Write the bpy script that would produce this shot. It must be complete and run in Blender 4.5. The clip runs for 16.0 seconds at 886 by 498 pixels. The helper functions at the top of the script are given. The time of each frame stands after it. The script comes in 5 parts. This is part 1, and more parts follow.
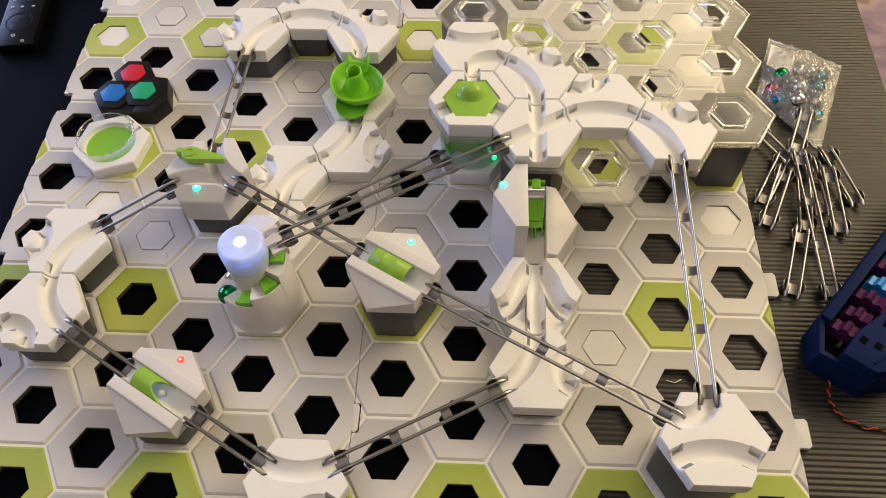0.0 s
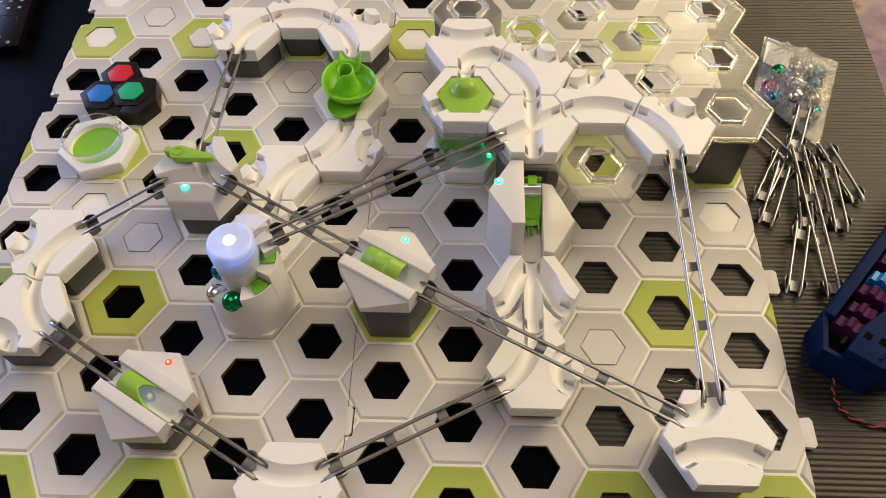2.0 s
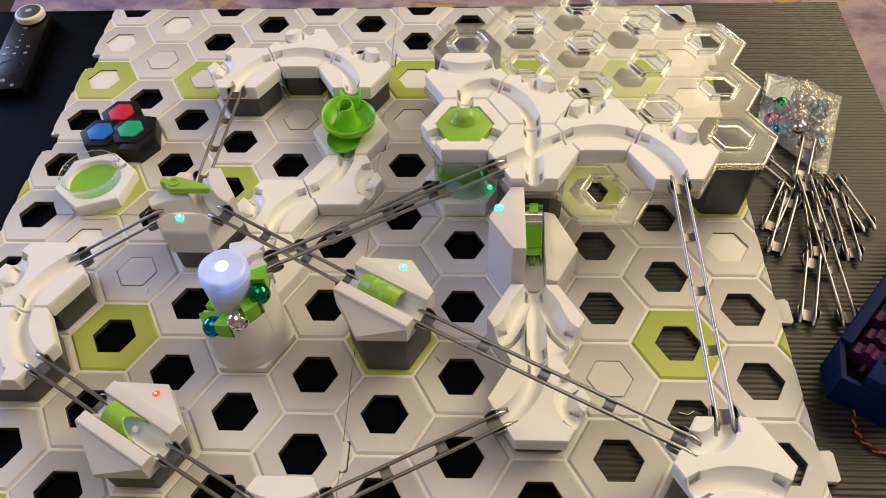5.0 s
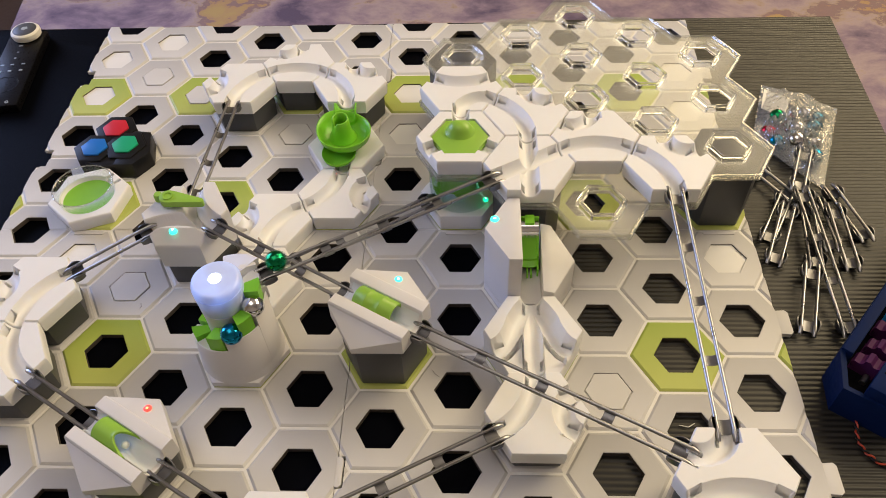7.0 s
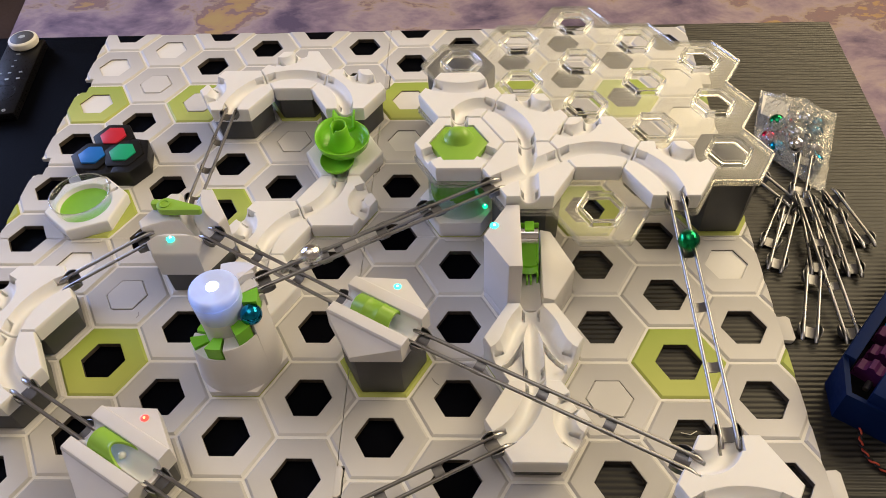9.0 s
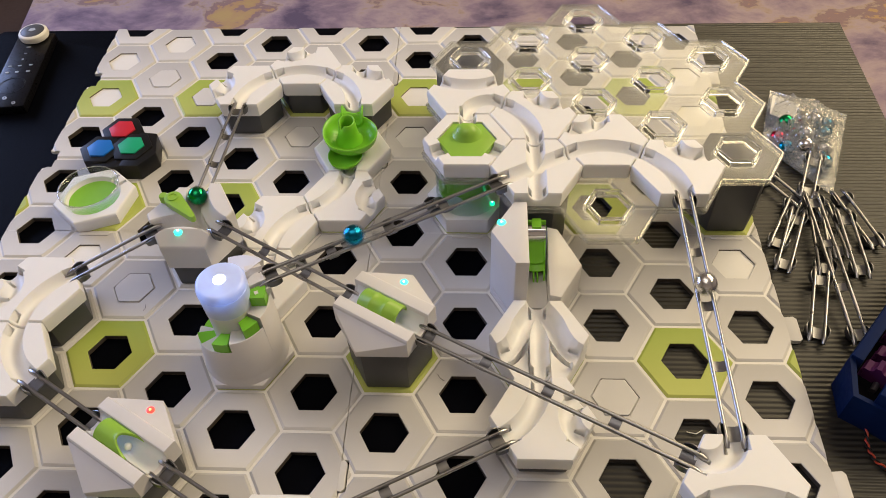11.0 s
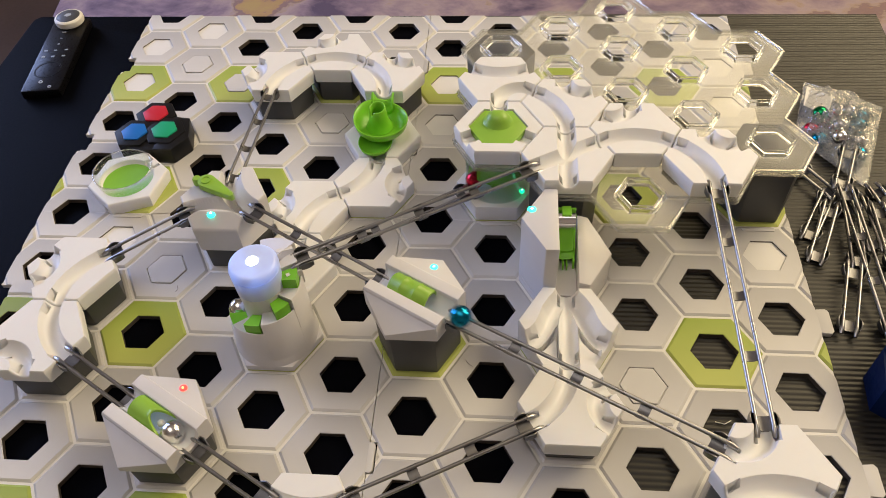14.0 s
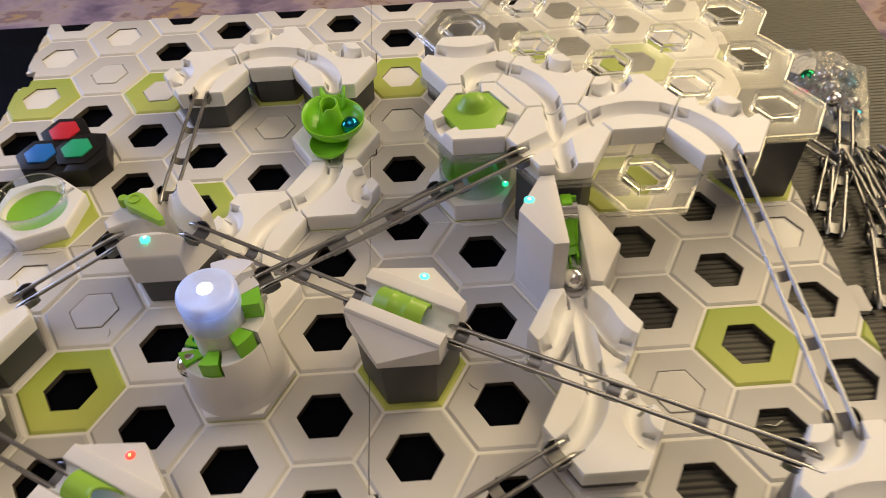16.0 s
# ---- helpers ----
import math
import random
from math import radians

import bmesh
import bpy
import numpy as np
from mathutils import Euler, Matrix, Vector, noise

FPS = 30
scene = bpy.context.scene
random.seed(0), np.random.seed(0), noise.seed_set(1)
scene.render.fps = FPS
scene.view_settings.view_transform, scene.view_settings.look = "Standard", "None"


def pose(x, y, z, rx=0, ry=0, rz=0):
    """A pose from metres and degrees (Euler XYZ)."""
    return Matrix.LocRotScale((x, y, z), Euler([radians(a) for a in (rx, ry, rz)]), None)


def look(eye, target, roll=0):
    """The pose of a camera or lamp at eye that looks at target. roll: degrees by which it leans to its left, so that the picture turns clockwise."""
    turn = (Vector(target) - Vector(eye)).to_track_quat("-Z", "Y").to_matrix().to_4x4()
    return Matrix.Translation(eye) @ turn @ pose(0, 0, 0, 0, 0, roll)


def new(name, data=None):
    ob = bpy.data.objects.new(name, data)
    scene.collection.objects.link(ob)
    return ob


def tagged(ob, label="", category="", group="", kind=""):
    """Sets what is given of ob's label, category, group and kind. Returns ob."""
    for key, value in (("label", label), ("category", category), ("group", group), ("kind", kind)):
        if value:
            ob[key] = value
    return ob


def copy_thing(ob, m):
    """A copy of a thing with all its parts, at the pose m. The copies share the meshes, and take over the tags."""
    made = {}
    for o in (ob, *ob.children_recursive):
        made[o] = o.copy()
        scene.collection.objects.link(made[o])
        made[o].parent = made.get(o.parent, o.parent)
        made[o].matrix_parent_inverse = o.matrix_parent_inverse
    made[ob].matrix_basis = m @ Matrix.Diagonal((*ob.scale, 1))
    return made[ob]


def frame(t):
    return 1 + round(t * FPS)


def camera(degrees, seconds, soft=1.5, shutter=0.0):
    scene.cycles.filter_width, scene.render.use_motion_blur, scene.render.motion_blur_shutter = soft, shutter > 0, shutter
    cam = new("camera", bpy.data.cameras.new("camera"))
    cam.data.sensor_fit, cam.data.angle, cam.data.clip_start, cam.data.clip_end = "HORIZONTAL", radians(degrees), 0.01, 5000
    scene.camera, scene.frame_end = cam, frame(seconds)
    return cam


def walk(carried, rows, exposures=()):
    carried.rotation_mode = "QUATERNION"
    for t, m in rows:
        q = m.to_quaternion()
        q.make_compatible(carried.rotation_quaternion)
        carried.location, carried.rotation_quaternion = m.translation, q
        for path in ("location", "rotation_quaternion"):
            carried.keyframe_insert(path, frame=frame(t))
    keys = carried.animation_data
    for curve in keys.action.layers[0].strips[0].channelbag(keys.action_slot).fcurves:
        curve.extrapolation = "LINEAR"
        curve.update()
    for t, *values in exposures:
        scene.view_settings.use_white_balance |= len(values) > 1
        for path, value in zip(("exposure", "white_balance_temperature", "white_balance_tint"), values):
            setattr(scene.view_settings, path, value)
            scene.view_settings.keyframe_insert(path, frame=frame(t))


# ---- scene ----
cam = camera(60.0, 16.0, soft=0.9, shutter=0.4)
PATH = [
    (0.0, (0.0066, -0.2724, 0.4555, 32.908, 1.328, 2.620)),
    (0.5, (0.0078, -0.2703, 0.4583, 32.692, 1.213, 2.364)),
    (1.0, (0.0077, -0.2695, 0.4579, 32.692, 1.172, 2.224)),
    (1.5, (0.0053, -0.2739, 0.4499, 33.524, 1.065, 2.053)),
    (2.0, (0.0053, -0.2740, 0.4412, 33.837, 1.137, 1.986)),
    (2.5, (0.0074, -0.2718, 0.4393, 33.823, 1.238, 1.925)),
    (3.0, (0.0060, -0.2732, 0.4342, 34.235, 1.202, 1.866)),
    (3.5, (0.0061, -0.2781, 0.4253, 35.011, 1.486, 1.962)),
    (4.0, (0.0078, -0.2839, 0.4199, 36.727, 1.704, 2.065)),
    (6.5, (0.0125, -0.2874, 0.4106, 40.085, 2.010, 1.867)),
    (7.0, (0.0124, -0.2883, 0.4080, 40.588, 1.980, 1.755)),
    (7.5, (0.0137, -0.2863, 0.4092, 40.859, 2.061, 1.635)),
    (8.0, (0.0142, -0.2870, 0.4086, 41.099, 2.102, 1.572)),
    (8.5, (0.0130, -0.2863, 0.4067, 41.119, 2.097, 1.521)),
    (11.0, (0.0115, -0.2878, 0.4043, 41.086, 1.967, 2.321)),
    (11.5, (0.0113, -0.2890, 0.4049, 41.017, 2.105, 2.821)),
    (12.0, (0.0079, -0.2912, 0.4035, 40.983, 2.068, 3.236)),
    (12.5, (0.0075, -0.2912, 0.4043, 40.842, 2.255, 3.620)),
    (13.0, (0.0072, -0.2916, 0.4036, 40.775, 2.350, 3.852)),
    (13.5, (0.0071, -0.2925, 0.4035, 40.777, 2.398, 3.988)),
    (14.0, (0.0059, -0.2930, 0.4025, 40.700, 2.516, 4.025)),
    (14.5, (0.0067, -0.2928, 0.4022, 40.750, 2.615, 3.884)),
    (15.0, (0.0080, -0.2921, 0.4030, 40.826, 2.763, 3.015)),
    (15.5, (0.0035, -0.2887, 0.3941, 41.167, 2.676, 0.801)),
    (16.0, (-0.0312, -0.2527, 0.3451, 41.875, 1.791, -3.417)),
]
walk(cam, [(t, pose(*p)) for t, p in PATH], exposures=((0.0, -0.07, 6720, 8), (4.0, -0.06, 6680, 8), (7.5, -0.05, 6590, 8), (11.0, -0.06, 6550, 8),
                                                         (13.5, -0.07, 6480, 8), (14.5, -0.07, 6700, 8), (15.4, -0.06, 6760, 8), (16.0, -0.14, 7000, 8)))

# ---------------- light ----------------
world = bpy.data.worlds.new("room_air")
scene.world = world
world.use_nodes = True
world.node_tree.nodes["Background"].inputs[0].default_value = (0.55, 0.6, 0.7, 1)
world.node_tree.nodes["Background"].inputs[1].default_value = 0.05


def area(name, eye, target, w, h, power, colour):
    d = bpy.data.lights.new(name, "AREA")
    d.shape, d.size, d.size_y, d.energy, d.color = "RECTANGLE", w, h, power, colour
    ob = new(name, d)
    ob.matrix_world = look(eye, target)
    return ob


area("lamp_light", (1.50, 0.62, 1.35), (0.05, 0.1, 0.0), 0.75, 0.75, 24.5, (1.0, 0.81, 0.53))
# Unseen source of unknown kind, added for the glare on the clear plate.
area("back_glare_light", (1.02, 1.42, 1.32), (0.05, 0.1, 0.0), 0.86, 0.86, 19.5, (1.0, 0.78, 0.46))
# Unseen soft fill added overhead, for light coming off the ceiling.
area("ceiling_fill", (-0.3, -0.1, 1.95), (-0.1, 0.1, 0.0), 1.3, 1.3, 11.0, (1.0, 0.89, 0.78))
area("screen_light", (-1.45, 0.72, 0.48), (0.0, 0.1, 0.0), 1.0, 0.6, 20.0, (0.42, 0.54, 1.0))


# ---------------- materials ----------------
def material(name, colour, rough=0.5, metal=0.0, spec=0.5, var=0.06, scale=60.0, bump=0.0, bscale=400.0,
             emit=None, strength=0.0, sss=0.0, trans=0.0, coat=0.0, rand=0.0):
    m = bpy.data.materials.new(name)
    m.use_nodes = True
    nt = m.node_tree
    b = nt.nodes["Principled BSDF"]
    b.inputs["Roughness"].default_value = rough
    b.inputs["Metallic"].default_value = metal
    b.inputs["Specular IOR Level"].default_value = spec
    b.inputs["Transmission Weight"].default_value = trans
    b.inputs["Coat Weight"].default_value = coat
    if sss:
        b.inputs["Subsurface Weight"].default_value = sss
        b.inputs["Subsurface Radius"].default_value = (0.004, 0.003, 0.0025)
    co = nt.nodes.new("ShaderNodeTexCoord")
    n1 = nt.nodes.new("ShaderNodeTexNoise")
    n1.inputs["Scale"].default_value, n1.inputs["Detail"].default_value = scale, 5
    nt.links.new(co.outputs["Object"], n1.inputs["Vector"])
    ramp = nt.nodes.new("ShaderNodeValToRGB")
    ramp.color_ramp.elements[0].position, ramp.color_ramp.elements[1].position = 0.3, 0.72
    ramp.color_ramp.elements[0].color = (*[max(c * (1 - var), 0) for c in colour], 1)
    ramp.color_ramp.elements[1].color = (*[min(c * (1 + var), 1) for c in colour], 1)
    nt.links.new(n1.outputs["Fac"], ramp.inputs["Fac"])
    out = ramp.outputs["Color"]
    if rand:
        info = nt.nodes.new("ShaderNodeObjectInfo")
        hsv = nt.nodes.new("ShaderNodeHueSaturation")
        mr = nt.nodes.new("ShaderNodeMapRange")
        mr.inputs["To Min"].default_value, mr.inputs["To Max"].default_value = 1 - rand, 1 + rand
        nt.links.new(info.outputs["Random"], mr.inputs["Value"])
        nt.links.new(mr.outputs["Result"], hsv.inputs["Value"])
        nt.links.new(out, hsv.inputs["Color"])
        out = hsv.outputs["Color"]
    nt.links.new(out, b.inputs["Base Color"])
    rr = nt.nodes.new("ShaderNodeMapRange")
    rr.inputs["To Min"].default_value, rr.inputs["To Max"].default_value = rough * 0.85, min(rough * 1.18, 1)
    n2 = nt.nodes.new("ShaderNodeTexNoise")
    n2.inputs["Scale"].default_value, n2.inputs["Detail"].default_value = bscale, 3
    nt.links.new(co.outputs["Object"], n2.inputs["Vector"])
    nt.links.new(n2.outputs["Fac"], rr.inputs["Value"])
    nt.links.new(rr.outputs["Result"], b.inputs["Roughness"])
    if bump:
        bp = nt.nodes.new("ShaderNodeBump")
        bp.inputs["Strength"].default_value, bp.inputs["Distance"].default_value = bump, 0.0004
        nt.links.new(n2.outputs["Fac"], bp.inputs["Height"])
        nt.links.new(bp.outputs["Normal"], b.inputs["Normal"])
    if emit:
        b.inputs["Emission Color"].default_value = (*emit, 1)
        b.inputs["Emission Strength"].default_value = strength
    return m


def clear_material(name, tint, haze, gloss_rough=0.06, face_on=0.022, edge=0.9):
    m = bpy.data.materials.new(name)
    m.use_nodes = True
    nt = m.node_tree
    nt.nodes.remove(nt.nodes["Principled BSDF"])
    out = nt.nodes["Material Output"]
    tr = nt.nodes.new("ShaderNodeBsdfTransparent")
    tr.inputs[0].default_value = (*tint, 1)
    df = nt.nodes.new("ShaderNodeBsdfDiffuse")
    df.inputs[0].default_value = (0.8, 0.8, 0.76, 1)
    gl = nt.nodes.new("ShaderNodeBsdfGlossy")
    gl.inputs["Roughness"].default_value = gloss_rough
    lw = nt.nodes.new("ShaderNodeLayerWeight")
    lw.inputs["Blend"].default_value = 0.5
    pw = nt.nodes.new("ShaderNodeMath")
    pw.operation = "POWER"
    pw.inputs[1].default_value = 4.0
    nt.links.new(lw.outputs["Facing"], pw.inputs[0])
    fr = nt.nodes.new("ShaderNodeMapRange")
    fr.inputs["To Min"].default_value, fr.inputs["To Max"].default_value = face_on, edge
    nt.links.new(pw.outputs[0], fr.inputs["Value"])
    a = nt.nodes.new("ShaderNodeMixShader")
    a.inputs[0].default_value = haze
    b = nt.nodes.new("ShaderNodeMixShader")
    nt.links.new(tr.outputs[0], a.inputs[1])
    nt.links.new(df.outputs[0], a.inputs[2])
    nt.links.new(fr.outputs[0], b.inputs[0])
    nt.links.new(a.outputs[0], b.inputs[1])
    nt.links.new(gl.outputs[0], b.inputs[2])
    nt.links.new(b.outputs[0], out.inputs[0])
    return m


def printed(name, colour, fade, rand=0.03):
    """Printed card: a flat ink, multiplied by the fade tone towards +y across each cell."""
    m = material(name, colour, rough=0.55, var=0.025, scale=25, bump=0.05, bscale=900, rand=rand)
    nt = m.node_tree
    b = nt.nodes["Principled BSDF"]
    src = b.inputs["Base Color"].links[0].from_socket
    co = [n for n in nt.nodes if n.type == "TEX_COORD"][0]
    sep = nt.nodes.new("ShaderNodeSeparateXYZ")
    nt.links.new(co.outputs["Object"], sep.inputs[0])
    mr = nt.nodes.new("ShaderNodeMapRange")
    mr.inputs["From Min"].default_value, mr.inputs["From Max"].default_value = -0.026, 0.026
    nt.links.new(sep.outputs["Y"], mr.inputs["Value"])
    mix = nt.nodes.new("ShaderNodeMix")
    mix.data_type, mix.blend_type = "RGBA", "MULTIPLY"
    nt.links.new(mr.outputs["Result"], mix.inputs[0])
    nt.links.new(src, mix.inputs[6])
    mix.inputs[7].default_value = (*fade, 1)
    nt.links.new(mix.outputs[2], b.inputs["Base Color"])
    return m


WHITE = material("white_plastic", (0.80, 0.80, 0.80), rough=0.42, var=0.015, bump=0.06, bscale=1500, sss=0.12)
SOFTWHITE = material("pale_grey_plastic", (0.68, 0.67, 0.68), rough=0.45, var=0.02, bump=0.08, bscale=1500, sss=0.10)
CARD = material("card_edge_white", (0.76, 0.75, 0.72), rough=0.6, var=0.04, scale=30)
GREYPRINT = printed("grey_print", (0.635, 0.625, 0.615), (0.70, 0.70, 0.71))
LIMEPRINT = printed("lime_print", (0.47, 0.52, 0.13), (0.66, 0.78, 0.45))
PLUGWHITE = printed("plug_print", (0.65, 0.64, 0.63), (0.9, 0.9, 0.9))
# Dark brown for hole walls, with their shade put into the colour; also hairs.
HOLESHADE_HAIR = material("hole_shade_and_hair_brown", (0.075, 0.062, 0.050), rough=0.6, var=0.15)
DARK = material("dark_grey_plastic", (0.058, 0.060, 0.064), rough=0.45, var=0.08, bump=0.08, bscale=1200)
GREEN = material("green_plastic", (0.20, 0.56, 0.03), rough=0.33, var=0.05, sss=0.05)
OLIVEGREEN = material("leaf_green_plastic", (0.27, 0.50, 0.06), rough=0.36, var=0.05)
GRASSGREEN = material("grass_green_plastic", (0.22, 0.52, 0.05), rough=0.35, var=0.04)
STEEL = material("rail_steel", (0.34, 0.34, 0.35), rough=0.28, metal=0.95, var=0.05, scale=60, bscale=60)
CLIP = material("clip_steel", (0.19, 0.19, 0.20), rough=0.36, metal=0.9, var=0.15, scale=140)
CHROME = material("chrome", (0.74, 0.74, 0.75), rough=0.14, metal=1.0, var=0.02)
BALLGREEN = material("green_chrome", (0.01, 0.27, 0.10), rough=0.17, metal=1.0, var=0.03)
BALLBLUE = material("blue_chrome", (0.01, 0.24, 0.42), rough=0.17, metal=1.0, var=0.03)
BALLRED = material("red_chrome", (0.55, 0.02, 0.05), rough=0.17, metal=1.0, var=0.03)
BLACK = material("black_plastic", (0.006, 0.006, 0.007), rough=0.40, spec=0.3, var=0.15, bump=0.05)
SHEET = material("ridged_black_sheet", (0.008, 0.0073, 0.006), rough=0.44, spec=0.46, var=0.10, scale=12, bump=0.03, bscale=250)
TABLE = material("black_table_top", (0.0016, 0.0019, 0.0036), rough=0.6, spec=0.02, var=0.25, scale=9, bump=0.05, bscale=500)
FROST = material("frosted_white", (0.72, 0.75, 0.77), rough=0.3, var=0.02, sss=0.2)
CLEAR = clear_material("clear_plastic", (0.96, 0.95, 0.90), 0.120, 0.45, 0.032)
CLEARRIM = clear_material("clear_rim", (0.93, 0.94, 0.94), 0.13, 0.10, 0.17)
RINGGLASS = material("clear_ring_plastic", (0.97, 0.98, 0.97), rough=0.04, var=0.0, trans=1.0)
OUTERRIM = clear_material("clear_plate_edge", (0.92, 0.93, 0.92), 0.12, 0.08, 0.09)
DOME = clear_material("clear_dome", (0.95, 0.97, 0.97), 0.02, 0.03)
DROPGLASS = clear_material("drop_glass", (0.86, 0.90, 0.89), 0.0, 0.04, 0.010, 0.35)
BAGFILM = clear_material("bag_film", (0.92, 0.92, 0.91), 0.23, 0.16, 0.10)
RED = material("red_button", (0.55, 0.02, 0.04), rough=0.35, var=0.05)
BLUE = material("blue_button", (0.01, 0.15, 0.55), rough=0.35, var=0.05)
JADE = material("green_button", (0.01, 0.36, 0.18), rough=0.35, var=0.05)
GLOSSBLACK = material("gloss_black_plastic", (0.004, 0.004, 0.005), rough=0.28, spec=0.2, var=0.1, bump=0.03, bscale=900)
# Black that stands for the shade inside the gear box and its openings.
BOXSHADE = material("box_shade_black", (0.004, 0.004, 0.005), rough=0.95, spec=0.02)
NAVY = material("navy_print", (0.004, 0.014, 0.068), rough=0.5, spec=0.05, var=0.12, bump=0.2, bscale=350)
PURPLE = material("purple_gear", (0.055, 0.009, 0.060), rough=0.6, spec=0.15, var=0.1)
AZURE = material("azure_gear", (0.01, 0.22, 0.62), rough=0.4, var=0.1)
WIRERED = material("red_wire", (0.45, 0.05, 0.02), rough=0.4)
LEDGREEN = material("led_cyan", (0.1, 0.8, 0.6), emit=(0.02, 0.80, 0.55), strength=3.2)
LEDRED = material("led_red", (0.8, 0.1, 0.1), emit=(1.0, 0.03, 0.02), strength=2.2)


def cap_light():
    """Milky plastic, inner glow put into emission: bright on top, fading down its side."""
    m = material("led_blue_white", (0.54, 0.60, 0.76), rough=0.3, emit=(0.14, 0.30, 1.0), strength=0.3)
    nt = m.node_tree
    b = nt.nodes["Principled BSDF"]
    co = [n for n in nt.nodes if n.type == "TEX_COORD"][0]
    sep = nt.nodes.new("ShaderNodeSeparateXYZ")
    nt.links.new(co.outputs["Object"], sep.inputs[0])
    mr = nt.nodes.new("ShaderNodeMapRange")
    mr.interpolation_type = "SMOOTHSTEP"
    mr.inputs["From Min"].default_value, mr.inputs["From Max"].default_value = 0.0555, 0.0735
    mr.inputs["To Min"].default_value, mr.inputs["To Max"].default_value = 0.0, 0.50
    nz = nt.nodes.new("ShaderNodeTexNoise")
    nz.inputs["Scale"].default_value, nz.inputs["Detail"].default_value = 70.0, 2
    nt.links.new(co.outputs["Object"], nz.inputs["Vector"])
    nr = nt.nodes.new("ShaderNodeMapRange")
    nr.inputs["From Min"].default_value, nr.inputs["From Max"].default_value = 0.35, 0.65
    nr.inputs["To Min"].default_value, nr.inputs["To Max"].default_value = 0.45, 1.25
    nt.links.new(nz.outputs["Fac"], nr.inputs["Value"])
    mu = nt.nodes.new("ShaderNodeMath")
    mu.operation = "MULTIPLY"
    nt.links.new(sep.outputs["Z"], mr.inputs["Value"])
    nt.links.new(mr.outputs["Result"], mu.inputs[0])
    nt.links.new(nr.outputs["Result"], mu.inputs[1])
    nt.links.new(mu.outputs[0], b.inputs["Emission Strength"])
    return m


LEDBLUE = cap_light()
LEDEMERALD = material("led_emerald", (0.1, 0.8, 0.4), emit=(0.0, 0.8, 0.35), strength=2.0)
LEDCORE = material("led_core", (1, 1, 1), emit=(0.9, 0.94, 1.0), strength=2.5)
LEDAMBER = material("led_amber", (1, 0.6, 0.3), emit=(1.0, 0.42, 0.12), strength=3.0)
LAMPWHITE = material("lamp_shade_white", (0.8, 0.78, 0.7), rough=0.6)
WALLPAINT = material("wall_paint", (0.52, 0.48, 0.43), rough=0.8, var=0.05, scale=4)
CEILPAINT = material("ceiling_paint", (0.75, 0.73, 0.70), rough=0.85, var=0.03, scale=4)


def rug_material():
    m = material("rug_weave", (0.30, 0.22, 0.25), rough=0.9, var=0.3, scale=6, bump=0.5, bscale=300)
    nt = m.node_tree
    b = nt.nodes["Principled BSDF"]
    co = [n for n in nt.nodes if n.type == "TEX_COORD"][0]
    mp = nt.nodes.new("ShaderNodeMapping")
    mp.inputs["Scale"].default_value = (4.0, 5.5, 1)
    mp.inputs["Rotation"].default_value = (0, 0, 0.35)
    nt.links.new(co.outputs["Object"], mp.inputs[0])
    no = nt.nodes.new("ShaderNodeTexNoise")
    no.inputs["Scale"].default_value, no.inputs["Detail"].default_value = 1.6, 9
    no.inputs["Roughness"].default_value, no.inputs["Distortion"].default_value = 0.60, 0.25
    nt.links.new(mp.outputs[0], no.inputs["Vector"])
    r = nt.nodes.new("ShaderNodeValToRGB")
    cr = r.color_ramp
    cr.elements[0].position, cr.elements[0].color = 0.34, (0.10, 0.075, 0.13, 1)
    cr.elements[1].position, cr.elements[1].color = 0.70, (0.42, 0.30, 0.13, 1)
    for p, c in ((0.45, (0.25, 0.185, 0.24, 1)), (0.54, (0.38, 0.295, 0.31, 1)), (0.575, (0.36, 0.27, 0.22, 1)), (0.59, (0.24, 0.165, 0.17, 1)), (0.625, (0.26, 0.17, 0.17, 1)), (0.64, (0.40, 0.26, 0.14, 1))):
        e = cr.elements.new(p)
        e.color = c
    nt.links.new(no.outputs["Fac"], r.inputs["Fac"])
    nt.links.new(r.outputs["Color"], b.inputs["Base Color"])
    return m


RUG = rug_material()
FLOORWOOD = material("dark_floor_wood", (0.045, 0.026, 0.020), rough=0.45, var=0.3, scale=5, bump=0.1, bscale=120)

# ---------------- shape helpers ----------------
P = 0.052
C = P * math.sqrt(3) / 2
RC = P / math.sqrt(3)
AP = 0.0254                     # half width of a track tile across its flats
RT = AP * 2 / math.sqrt(3)
HOLE = 0.0146


def link(name, bm, mat, parent=None, label="", smooth=False, at=None):
    me = bpy.data.meshes.new(name)
    bm.normal_update()
    bm.to_mesh(me)
    bm.free()
    for mt in (mat if isinstance(mat, (list, tuple)) else [mat]):
        me.materials.append(mt)
    if smooth:
        me.shade_smooth()
        if smooth != "all":
            me.set_sharp_from_angle(angle=radians(smooth if smooth is not True else 38))
    ob = new(name, me)
    ob.parent = parent
    if at is not None:
        ob.matrix_basis = at
    if label:
        ob["label"] = label
    return ob


def part(name, bm, mat, parent, label="", smooth=38, at=None):
    return link(name, bm, mat, parent, label, smooth, at)


def empty(name, m, label, category, group=""):
    ob = new(name)
    ob.empty_display_size = 0.01
    ob.matrix_basis = m
    return tagged(ob, label, category, group)


def hexpts(r, turn=0.0):
    return [(r * math.cos(radians(60 * k + turn)), r * math.sin(radians(60 * k + turn))) for k in range(6)]


